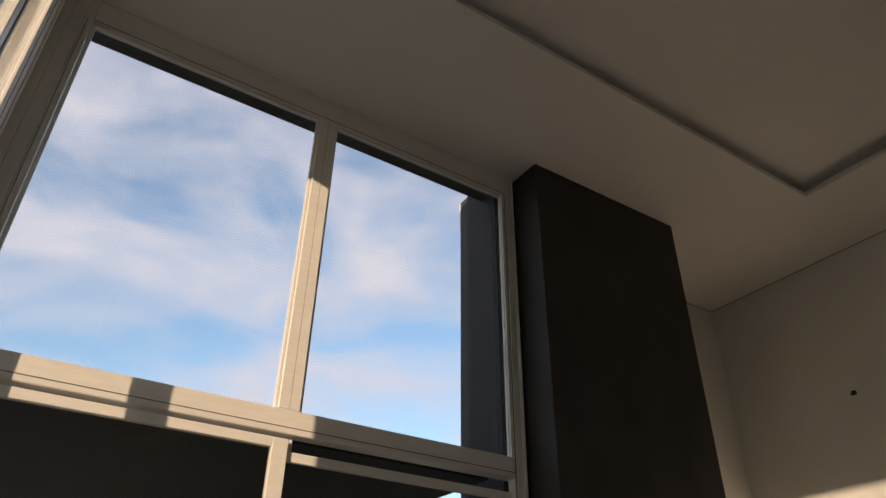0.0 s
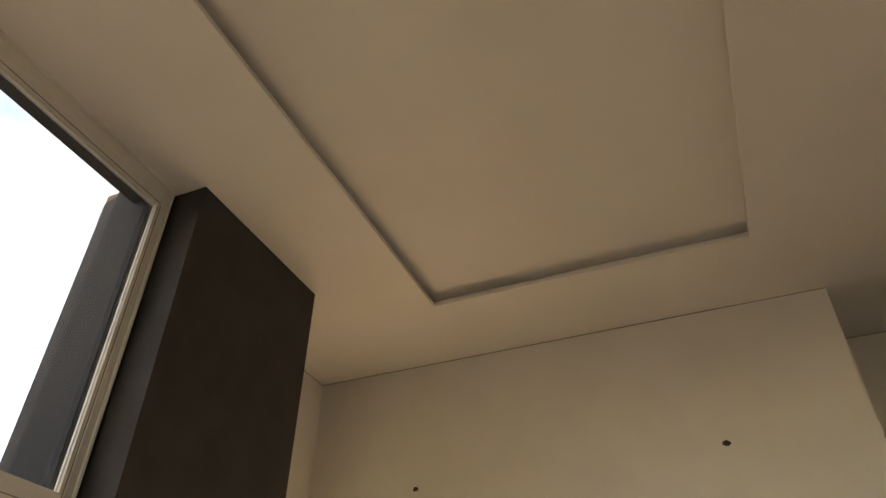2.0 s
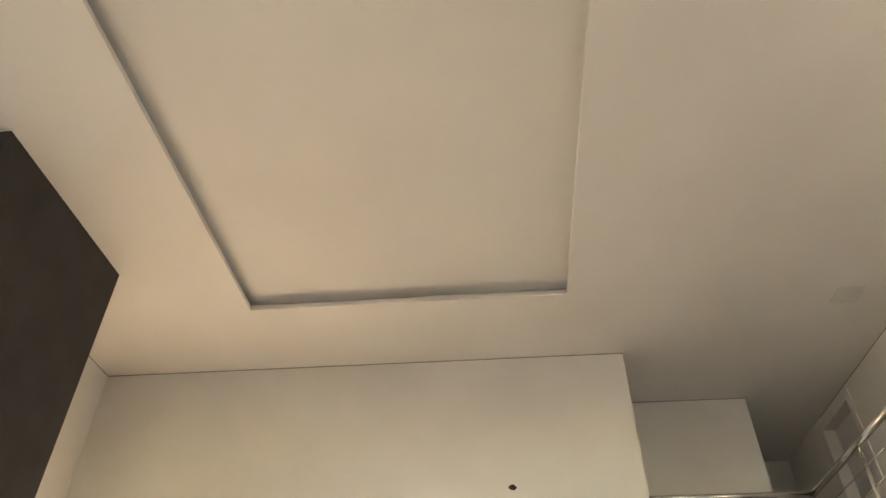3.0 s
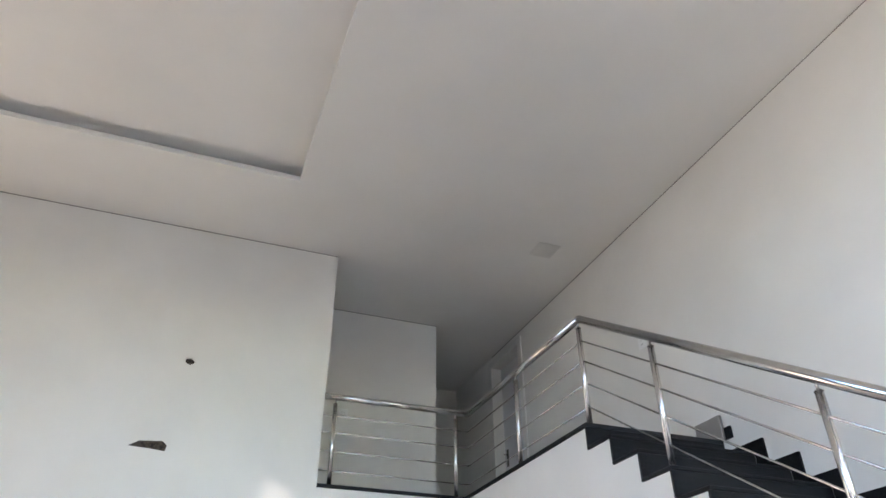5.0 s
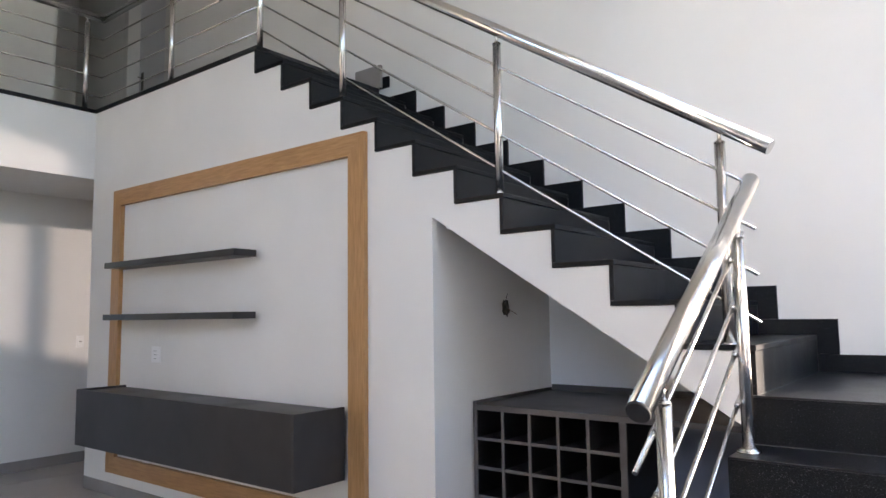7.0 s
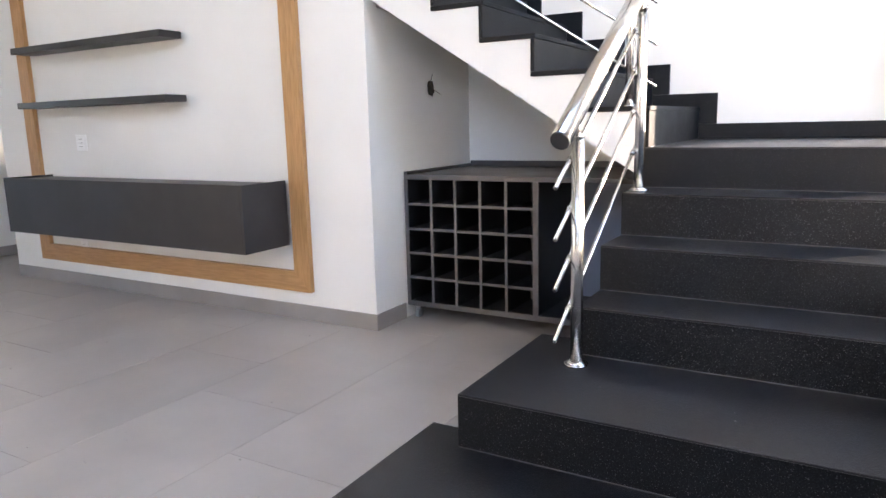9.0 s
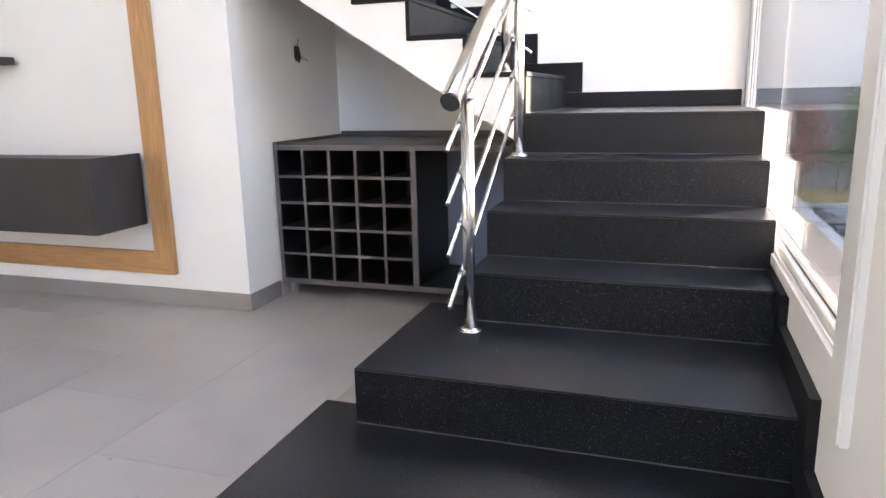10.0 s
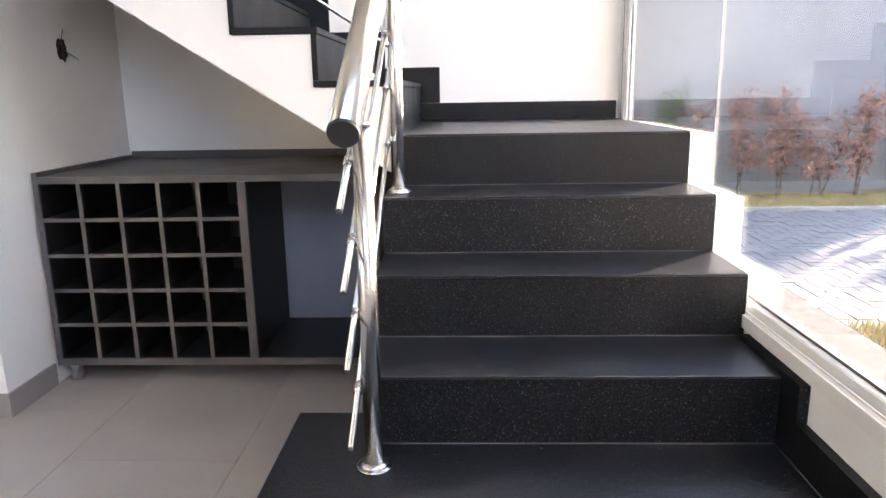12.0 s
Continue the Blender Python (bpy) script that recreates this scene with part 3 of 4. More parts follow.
# ---- staircase ----
stairs = empty("staircase", -1.0, 0.0, 0, label="black granite staircase turning past a landing by the window", category="staircase")
side_l = -1.045
LX = {1: -1.42, 2: -1.25}
for n in range(1, 7):
    x0 = LX.get(n, side_l)
    y0 = riser_y(n)
    y1 = riser_y(n + 1) if n < 6 else YB
    back = {1: -1.265, 2: -0.68}.get(n, y1)
    x1 = -0.004
    if n < 6:
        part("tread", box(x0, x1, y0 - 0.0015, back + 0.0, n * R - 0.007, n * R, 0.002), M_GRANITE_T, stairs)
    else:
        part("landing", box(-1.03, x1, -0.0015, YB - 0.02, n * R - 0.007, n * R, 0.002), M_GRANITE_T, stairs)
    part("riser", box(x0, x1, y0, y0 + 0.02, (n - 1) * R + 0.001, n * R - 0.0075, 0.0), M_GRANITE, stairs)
    if n < 6:
        part("side_panel", box(x0, x0 + 0.02, y0 + 0.021, back, 0.001 if n < 3 else (n - 1) * R, n * R - 0.0075), M_GRANITE, stairs)
    part("step_core", box(x0 + 0.022, x1, y0 + 0.022, (y1 if n < 6 else YS - 0.004), 0.0, n * R - 0.0085), M_SOCKET, stairs)
for n in (4, 5, 6):
    part("end_plaster", box(-0.0035, -0.0005, riser_y(n), riser_y(n + 1) if n < 6 else YB - 0.02, 0.62, n * R - 0.010), M_WALL, stairs, "white plastered end of the step towards the glass")
part("landing_core", box(-1.02, -0.004, YS + 0.13, YB - 0.02, 0.9, 6 * R - 0.0085), M_SOCKET, stairs)
for n in range(7, 19):
    x = riser_x(n)
    part("riser", box(x - 0.02, x, YS - 0.012, YB - 0.02, (n - 1) * R + (0.009 if n > 7 else 0.001), n * R - 0.015 if n < 18 else ZG - 0.031, 0.0015), M_GRANITE, stairs)
    if n < 18:
        part("tread", box(riser_x(n + 1) - 0.02, x + 0.004, YS - 0.012, YB - 0.02, n * R - 0.014, n * R + 0.008, 0.002), M_GRANITE, stairs)
        part("step_core", box(riser_x(n + 1) - 0.02, x - 0.022, YS + 0.125, YB - 0.02, n * R - 0.12, n * R - 0.032), M_WALL, stairs)
part("landing_edge", box(riser_x(18) - 0.30, riser_x(18) + 0.004, YS - 0.012, YB - 0.02, ZG - 0.03, ZG, 0.002), M_GRANITE_T, stairs)

joints = [(side_l, -0.03, riser_y(n) - 0.003, riser_y(n) - 0.0003, (n - 1) * R + 0.0005, (n - 1) * R + 0.0025) for n in range(3, 7)]
joints += [(-1.25, -0.03, -1.393, -1.3903, R + 0.0005, R + 0.0025), (-1.0095, -1.0065, 0.03, YB - 0.03, 6 * R + 0.0005, 6 * R + 0.0025), (-0.0285, -0.0262, -1.38, -0.86, 2 * R + 0.0005, 2 * R + 0.0025)]
for jb in joints:
    part("joint", box(*jb), M_JOINT, stairs, "thin pale sealed joint")
grit = bmesh.new()
rg = random.Random(21)
for _ in range(34):
    n = rg.choice((1, 2, 2, 2, 3, 4, 5, 6))
    gx = rg.uniform(-0.98, -0.05)
    gy = rg.uniform(riser_y(n) + 0.02, riser_y(n + 1) - 0.02) if n < 6 else rg.uniform(0.05, 1.1)
    gs = rg.uniform(0.0008, 0.0024)
    bmesh.ops.create_icosphere(grit, subdivisions=1, radius=gs, matrix=pose(gx, gy, n * R + gs * 0.4, 0, 0, rg.uniform(0, 180)) @ Matrix.Diagonal((1.6, 0.7, 0.5, 1)))
part("stair_crumbs", grit, M_CONC, label="tiny pale crumbs of plaster on the black treads", category="debris", kind="stuff")
for k, (cx, cy, n, ra, a0, a1) in enumerate(((-0.5, -1.55, 2, 0.42, 50, 125), (-0.62, -0.75, 4, 0.25, 60, 115), (-0.3, -0.62, 4, 0.12, 20, 90), (-0.55, -0.42, 5, 0.2, 70, 130), (-0.4, -1.6, 2, 0.3, 95, 120))):
    sb = bmesh.new()
    arc = [radians(a0 + (a1 - a0) * i / 14) for i in range(15)]
    inner = [sb.verts.new((cx + ra * math.cos(a), cy + ra * math.sin(a), n * R + 0.0006)) for a in arc]
    outer = [sb.verts.new((cx + (ra + 0.0022) * math.cos(a), cy + (ra + 0.0022) * math.sin(a), n * R + 0.0006)) for a in arc]
    for i in range(14):
        sb.faces.new((inner[i], inner[i + 1], outer[i + 1], outer[i]))
    part("scuff", sb, M_SCUFF, stairs, "pale curved scuff mark")

sk = empty("stair_skirting", -1.0, YB - 0.01, 6 * R, label="stepped black granite skirting against the white wall", category="skirting")
for n in range(7, 18):
    a, b = riser_x(n) + 0.10, riser_x(n + 1) + 0.0005
    part("skirting_piece", prism([(a, (n - 1) * R + 0.091), (a, n * R + 0.09), (b, n * R + 0.09), (b, n * R), (riser_x(n) - 0.0, n * R), (riser_x(n) - 0.0, (n - 1) * R + 0.091)], "y", YB - 0.019, YB), M_GRANITE, sk)
part("skirting_piece", box(riser_x(7), 0.0, YB - 0.019, YB, 6 * R, 6 * R + 0.09, 0.002), M_GRANITE, sk)
part("skirting_piece", box(riser_x(18) - 1.7, riser_x(18) + 0.1, YB - 0.019, YB, ZG, ZG + 0.09, 0.002), M_GRANITE, sk)
part("end_cap", box(riser_x(18) - 0.25, riser_x(18) + 0.04, YB - 0.05, YB - 0.02, ZG, ZG + 0.19, 0.004), M_BASE, sk, "small pale grey block at the stair head")
sk2 = empty("stair_skirting", 0, -1.4, 0.2, label="black granite skirting stepping up beside the lowest treads", category="skirting")
for n, a, b in ((1, -2.05, -1.391), (2, -1.50, -0.856), (3, -0.95, -0.60)):
    hi, lo, fy = min(n * R + 0.10, 0.555), (n - 1) * R + (0.101 if n > 1 else 0.0), riser_y(n)
    part("skirting_piece", prism([(a, lo), (a, hi), (b, hi), (b, n * R - 0.0), (fy, n * R), (fy, lo)], "x", -0.026, -0.001), M_GRANITE, sk2)

edge = empty("gallery_edge", XM, 0, ZG, label="thin black granite edging round the gallery floor", category="edging")
part("edge_strip", box(XM - 0.12, XM + 0.012, -1.45, YS, ZG - 0.034, ZG, 0.002), M_GRANITE, edge)
part("edge_strip", box(XM + 0.014, riser_x(18) - 0.302, YS - 0.012, YS + 0.12, ZG - 0.034, ZG, 0.002), M_GRANITE, edge)
part("gallery_floor", box(-9.7, XM - 0.125, -1.45, YB, ZG - 0.034, ZG - 0.004), M_BASE, label="greige porcelain gallery floor", kind="structure")
part("gallery_floor", box(XM - 0.123, riser_x(18) - 0.302, YS + 0.125, YB - 0.02, ZG - 0.034, ZG - 0.004), M_BASE, label="greige porcelain gallery floor", kind="structure")


# ---- railings ----
def post(parent, x, y, z, top, rail_z, base=True):
    p = part("post", rod((x, y, z), (x, y, top), 0.0215, 20), M_STEEL, parent)
    pb = rod((x, y, top), (x, y, rail_z), 0.008, 10)
    part("pin", pb, M_STEEL, p)
    part("cap", rod((x, y, top - 0.004), (x, y, top + 0.006), 0.0235, 20, r2=0.014), M_STEEL, p)
    if base:
        fb = rod((x, y, z), (x, y, z + 0.006), 0.042, 24)
        rod((x, y, z + 0.006), (x, y, z + 0.016), 0.040, 24, fb, 0.024)
        part("base_flange", fb, M_STEEL, p)
    return p


def rail_line(parent, pts, r, name, seg=20):
    for i, (p, q) in enumerate(zip(pts, pts[1:])):
        part(name, rod(p, q, r, seg), M_STEEL, parent)
    for p in pts[1:-1]:
        bm = bmesh.new()
        bmesh.ops.create_uvsphere(bm, u_segments=16, v_segments=10, radius=r * 1.0, matrix=Matrix.Translation(p))
        for f in bm.faces:
            f.smooth = True
        part("elbow", bm, M_STEEL, parent)


DROPS = (0.19, 0.36, 0.54, 0.725)
LOW_DROPS = (0.153, 0.323, 0.493, 0.67)
lower = empty("stair_railing", -1.02, -0.5, 0.36, label="polished steel railing beside the lowest steps, rods running past its post", category="railing")
SL = R / 0.285
rail_line(lower, [(-1.02, -1.095, 1.148), (-1.02, 0.12, 1.135 + 1.235 * SL)], 0.034, "handrail", 28)
part("rail_cap", rod((-1.02, -1.0955, 1.1477), (-1.02, -1.101, 1.1442), 0.033, 28, r2=0.031), M_DARK, lower, "dull black end cap")
for y, n in ((-0.965, 2), (-0.165, 5)):
    zr = 1.135 + (y + 1.115) * SL
    post(lower, -1.005, y, n * R, zr - 0.07, zr - 0.02)
for d in LOW_DROPS:
    y0, y1 = -1.095, 0.02
    rd = part("rod", rod((-1.036, y0, 1.135 + (y0 + 1.115) * SL - d), (-1.036, y1, 1.135 + (y1 + 1.115) * SL - d), 0.0078, 14), M_STEEL, lower)
    # the rod is solid; a dark disc paints the shade of a hollow end
    part("bore_shade", rod((-1.036, y0 - 0.001, 1.1344 + (y0 + 1.115) * SL - d), (-1.036, y0 + 0.0005, 1.135 + (y0 + 1.115) * SL - d), 0.0055, 10), M_SOCKET, rd, "dark disc painted as shade inside the rod end")
    for yp in (-0.965, -0.165):
        zp = 1.135 + (yp + 1.115) * SL - d
        part("weld", rod((-1.036, yp - 0.012, zp - 0.012 * SL), (-1.036, yp + 0.012, zp + 0.012 * SL), 0.0105, 14), M_STEEL, rd)
upper = empty("gallery_railing", -4.1, 0.08, ZG, label="polished steel railing up the flight and round the gallery", category="railing")
RY, RZ = 0.08, 4.10
SU = (RZ - 2.05) / (4.12 - 0.96)
rail_line(upper, [(-0.93, RY, RZ - 3.19 * SU), (-4.12, RY, RZ), (-6.42, RY, RZ), (-6.42, -1.45, RZ)], 0.031, "handrail", 28)
for x, n in ((-1.12, 7), (-2.19, 11), (-3.32, 15)):
    zr = RZ - (x + 4.12) * SU
    post(upper, x, RY, n * R, zr - 0.07, zr)
for x, y in ((-4.14, RY), (-5.27, RY), (-6.42, -0.06), (-6.42, -1.33)):
    post(upper, x, y, ZG, RZ - 0.07, RZ, base=False)
for d in DROPS:
    rail_line(upper, [(-1.0, RY, RZ - 3.12 * SU - d), (-4.12, RY, RZ - d), (-6.42, RY, RZ - d), (-6.42, -1.45, RZ - d)], 0.0065, "rod", 10)

# ---- oak frame, shelves, media cabinet ----
fr = empty("oak_wall_frame", -4.5, YS, 0.19, label="rectangular light oak moulding framing the white media wall", category="wall frame")
fx0, fx1, fz0, fz1, fw, ft = -5.94, -3.05, 0.19, 2.455, 0.128, 0.035
for pts, mat in (([(fx0, fz0), (fx0, fz1), (fx0 + fw, fz1 - fw), (fx0 + fw, fz0 + fw)], M_OAK), ([(fx1, fz0), (fx1 - fw, fz0 + fw), (fx1 - fw, fz1 - fw), (fx1, fz1)], M_OAK),
                 ([(fx0, fz1), (fx1, fz1), (fx1 - fw, fz1 - fw), (fx0 + fw, fz1 - fw)], M_OAK_H), ([(fx0, fz0), (fx0 + fw, fz0 + fw), (fx1 - fw, fz0 + fw), (fx1, fz0)], M_OAK_H)):
    part("frame_board", prism(pts, "y", YS - ft, YS - 0.001), mat, fr)
for z in (1.80, 1.40):
    sh = empty("floating_shelf", -4.85, YS, z, label="thin graphite floating shelf on the white wall", category="shelf", group="shelves over the media cabinet")
    part("board", box(-5.70, -4.02, -0.19, YS - ft - 0.002, z - 0.008, z + 0.036, 0.0015), M_MDF, sh)
cab = empty("media_cabinet", -4.4, YS, 0.48, label="long graphite wall-hung cabinet with recessed top", category="cabinet")
kx0, kx1, ky, kz0, kz1 = -5.66, -3.2, -0.385, 0.485, 0.888
kb = YS - ft - 0.002
part("front_panel", box(kx0 + 0.0, kx1 - 0.02, ky, ky + 0.02, kz0, kz1, 0.001), M_MDF, cab)
part("end_panel", box(kx1 - 0.0195, kx1, ky, kb, kz0, kz1, 0.001), M_MDF, cab)
part("end_panel", box(kx0, kx0 + 0.02, ky + 0.0205, kb, kz0, kz1, 0.001), M_MDF, cab)
part("top_board", box(kx0 + 0.021, kx1 - 0.021, ky + 0.021, kb, kz1 - 0.035, kz1 - 0.015), M_MDF, cab)
part("bottom_board", box(kx0 + 0.021, kx1 - 0.021, ky + 0.021, kb, kz0 + 0.001, kz0 + 0.021), M_MDF, cab)

# ---- wine rack ----
rack = empty("wine_rack", -1.8, 0.35, 0.08, label="graphite wine rack with square bottle cells and an open bay", category="wine rack")
rx0, rx1, ry0, ry1, rz0, rz1, pt = -2.565, -1.14, 0.34, 1.20, 0.085, 0.925, 0.022
dv = -1.70
part("side_panel", box(rx0, rx0 + pt, ry0, ry1, rz0, rz1), M_RACK, rack)
part("side_panel", box(rx1 - pt, rx1, ry0, ry1, rz0, rz1), M_RACK, rack)
part("bottom", box(rx0 + pt, rx1 - pt, ry0, ry1, rz0, rz0 + 0.03), M_RACK, rack)
part("top", box(rx0 + pt, rx1 - pt, ry0, ry1, rz1 - 0.045, rz1 - 0.018), M_RACK, rack)
part("top_lip", box(rx0 + pt, rx1 - pt, ry1 - 0.02, ry1, rz1 - 0.017, rz1 + 0.02, 0.001), M_RACK, rack)
part("divider", box(dv - 0.016, dv + 0.016, ry0, ry1 - 0.02, rz0 + 0.031, rz1 - 0.046), M_RACK, rack)
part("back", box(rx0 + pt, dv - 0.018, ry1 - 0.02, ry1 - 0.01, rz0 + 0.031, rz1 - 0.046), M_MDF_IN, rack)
part("bay_back", box(dv + 0.018, rx1 - pt, ry0 + 0.55, ry0 + 0.56, rz0 + 0.031, rz1 - 0.046), M_SLATE, rack, "slate-grey back panel of the open bay")
cw = (dv - 0.016 - rx0 - pt) / 5
ch = (rz1 - 0.046 - rz0 - 0.031) / 5
for i in range(1, 5):
    xx = rx0 + pt + i * cw
    # cell boards near-black behind graphite edges: the shade inside is put into colour
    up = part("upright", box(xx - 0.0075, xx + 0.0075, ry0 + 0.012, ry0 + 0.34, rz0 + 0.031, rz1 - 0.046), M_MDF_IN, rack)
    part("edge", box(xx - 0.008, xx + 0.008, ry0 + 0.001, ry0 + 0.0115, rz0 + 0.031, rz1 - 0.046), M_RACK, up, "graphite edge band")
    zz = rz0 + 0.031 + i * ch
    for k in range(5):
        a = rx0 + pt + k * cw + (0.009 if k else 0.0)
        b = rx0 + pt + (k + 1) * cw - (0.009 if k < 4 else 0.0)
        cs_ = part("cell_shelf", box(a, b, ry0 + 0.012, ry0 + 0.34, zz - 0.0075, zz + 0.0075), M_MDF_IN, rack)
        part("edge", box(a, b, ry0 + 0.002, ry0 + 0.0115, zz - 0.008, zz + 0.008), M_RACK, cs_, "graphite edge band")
# thin sheets added to darken the panels' inner faces as shade would
for nm, bb in (("cell_shade", (rx0 + pt + 0.0005, rx0 + pt + 0.003, ry0 + 0.006, ry0 + 0.34, rz0 + 0.031, rz1 - 0.046)), ("cell_shade", (dv - 0.019, dv - 0.0165, ry0 + 0.006, ry0 + 0.34, rz0 + 0.031, rz1 - 0.046)),
               ("cell_shade", (dv + 0.0165, dv + 0.019, ry0 + 0.006, ry0 + 0.54, rz0 + 0.031, rz1 - 0.046)), ("cell_shade", (rx0 + pt + 0.004, dv - 0.02, ry0 + 0.006, ry0 + 0.34, rz0 + 0.0305, rz0 + 0.033)),
               ("cell_shade", (rx0 + pt + 0.004, dv - 0.02, ry0 + 0.006, ry0 + 0.34, rz1 - 0.048, rz1 - 0.0455)), ("cell_shade", (dv + 0.02, rx1 - pt - 0.001, ry0 + 0.006, ry0 + 0.54, rz0 + 0.0305, rz0 + 0.033))):
    part(nm, box(*bb), M_MDF_IN, rack, "thin near-black sheet painting shade on the inner face")
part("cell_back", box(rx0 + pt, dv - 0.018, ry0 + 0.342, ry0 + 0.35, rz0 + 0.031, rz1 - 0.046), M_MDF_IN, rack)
for x in (rx0 + 0.05, rx1 - 0.05):
    for y in (ry0 + 0.05, ry1 - 0.06):
        cs = part("castor", rod((x - 0.012, y, 0.03), (x + 0.012, y, 0.03), 0.03, 18), M_BASE, rack, "small grey castor wheel")
        part("bracket", box(x - 0.02, x + 0.02, y - 0.016, y + 0.016, 0.055, 0.0845, 0.002), M_BASE, cs)


# ---- small fittings ----
def switch(name, cx, cz, y=None, x=None, w=0.075, h=0.12, keys=1, label=""):
    """A white plate on a wall that faces -y (y given) or +x (x given)."""
    s = empty(name, cx if y is not None else x, y if y is not None else cx, cz, label=label, category="switch")
    def bx(u0, u1, d0, d1, z0, z1, bev=0.002):
        return box(cx + u0, cx + u1, y - d1, y - d0, cz + z0, cz + z1, bev) if y is not None else box(x + d0, x + d1, cx + u0, cx + u1, cz + z0, cz + z1, bev)
    part("plate", bx(-w / 2, w / 2, 0.0005, 0.008, -h / 2, h / 2, 0.003), M_PLASTIC, s)
    kh = h * 0.7 / keys
    for i in range(keys):
        z = -h * 0.35 + i * kh
        key = part("key", bx(-w * 0.28, w * 0.28, 0.0085, 0.012, z + 0.003, z + kh - 0.003), M_PLASTIC, s)
        part("slot", bx(-w * 0.18, w * 0.18, 0.0121, 0.0126, z + kh * 0.42, z + kh * 0.52, 0), M_GAP, key, "grey slot")
    return s


switch("outlet_plate", -5.27, 1.13, y=YS, w=0.13, h=0.12, keys=3, label="white outlet plate on the media wall above the cabinet")
switch("low_outlet", -5.38, 0.34, y=YS, w=0.09, h=0.05, label="small white low outlet inside the oak frame")
switch("wall_switch", 0.46, 1.185, x=-7.5, label="white switch plate on the sunlit wall")
switch("stair_switch", -4.85, 4.42, y=YB, w=0.12, h=0.12, keys=2, label="white switch plate on the wall above the stairs")
switch("gallery_switch", -1.0, 4.36, x=-7.57, w=0.12, h=0.12, keys=2, label="white switch plate on the gallery wall")


def cavity(name, pts, axis, at, depth, label):
    """A rough hole: a dark ragged patch standing a hair proud of the paint."""
    ob = part(name, prism(pts, axis, at, at + depth), M_HOLE, label=label, category="wall hole")
    return ob


def ragged(cu, cv, ru, rv, n=14, seed=1):
    rr = random.Random(seed)
    return [(cu + ru * math.cos(6.283 * i / n) * rr.uniform(0.75, 1.1), cv + rv * math.sin(6.283 * i / n) * rr.uniform(0.75, 1.1)) for i in range(n)]


cavity("wall_hole", ragged(-2.75, 4.24, 0.042, 0.03, 9, seed=2), "x", XM - 0.001, 0.004, "small dark chipped hole in the upper white wall")
cavity("wall_hole", ragged(-6.0, 4.2, 0.036, 0.03, 9, seed=3), "x", XM - 0.001, 0.004, "small dark chipped hole in the upper white wall")
cavity("wall_hole", ragged(0.71, 1.435, 0.04, 0.055, 20, seed=4), "x", -2.579, 0.004, "rough dark box hole with loose wires in the alcove wall")
cavity("pipe_slot", [(-3.10, 3.41), (-3.02, 3.46), (-2.83, 3.475), (-2.79, 3.44), (-2.80, 3.39), (-2.9, 3.40)], "x", XM - 0.001, 0.004, "long rough slot with silver foil in the upper wall")
wire = empty("loose_wire", -2.57, 0.71, 1.43, label="thin loose wire hanging from the alcove hole", category="wire")
part("strand", rod((-2.575, 0.73, 1.43), (-2.545, 0.78, 1.395), 0.0018, 6), M_BROWN, wire)
part("strand", rod((-2.575, 0.70, 1.46), (-2.55, 0.69, 1.52), 0.0018, 6), M_SOCKET, wire)
vent = empty("ceiling_vent", -5.45, 0.63, H, label="square white ceiling speaker grille", category="vent")
part("frame", box(-5.58, -5.32, 0.5, 0.76, H - 0.008, H - 0.0005, 0.002), M_ALU, vent)
for i in range(8):
    part("slat", box(-5.565 + i * 0.031, -5.545 + i * 0.031, 0.515, 0.745, H - 0.0125, H - 0.0085, 0.001), M_ALU, vent)

# gallery door
dr = empty("door_1", -7.8, YB, ZG, label="pale lacquered door with dark lock plate in a white frame", category="door", kind="structure")
for b in ((-7.384, -7.29, YB - 0.02, YB + 0.2, ZG, 5.62), (-8.31, -8.216, YB - 0.02, YB + 0.2, ZG, 5.62), (-8.215, -7.385, YB - 0.021, YB + 0.2, 5.526, 5.621)):
    part("door_frame", box(*b, bevel=0.004), M_ALU, dr)
lf = part("door_leaf", box(-8.213, -7.387, YB + 0.13, YB + 0.165, ZG + 0.01, 5.52, 0.002), M_DOOR, dr)
part("door_handle", rod((-8.13, YB + 0.128, 4.29), (-8.13, YB + 0.07, 4.29), 0.011, 10), M_STEEL, lf, "steel lever handle")
part("lock_plate", box(-8.16, -8.10, YB + 0.1255, YB + 0.1295, 4.14, 4.36, 0.001), M_SOCKET, lf)
wall("room_beyond", -9.2, -6.7, 2.6, 2.7, ZG, H + 0.3, label="plain wall of the room beyond the door")
# unseen sides and top, added to stop skylight leaking in behind the door
for xa in (-9.2, -6.8):
    part("leak_block_side", box(xa, xa + 0.1, YB + 0.2005, 2.5995, ZG - 0.1, H + 0.3), M_WALL, label="unseen plain wall added behind the door to block skylight", kind="structure")
part("leak_block_top", box(-9.2, -6.7, 1.505, 2.7, H - 0.1, H + 0.3), M_CEIL, label="unseen plain ceiling added behind the door to block skylight", kind="structure")
part("room_floor", box(-9.0995, -6.8005, YB, 2.5995, ZG - 0.1, ZG - 0.005), M_BASE, label="greige floor of the room beyond the door", kind="structure")

# kitchen
isl = empty("kitchen_island", -12, 0.2, 0, label="dark kitchen counter with brown drawers and pale stone top", category="counter")
part("body", box(-12.3, -11.66, -0.72, 1.1, 0.0, 0.86, 0.003), M_MDF_IN, isl)
part("worktop", box(-12.34, -11.6, -0.75, 1.13, 0.862, 0.9, 0.004), M_MARBLE, isl)
for y in (-0.55, 0.28):
    for z0, z1 in ((0.1, 0.44), (0.455, 0.82)):
        part("drawer_front", box(-11.658, -11.64, y, y + 0.80, z0, z1, 0.002), M_BROWN, isl)

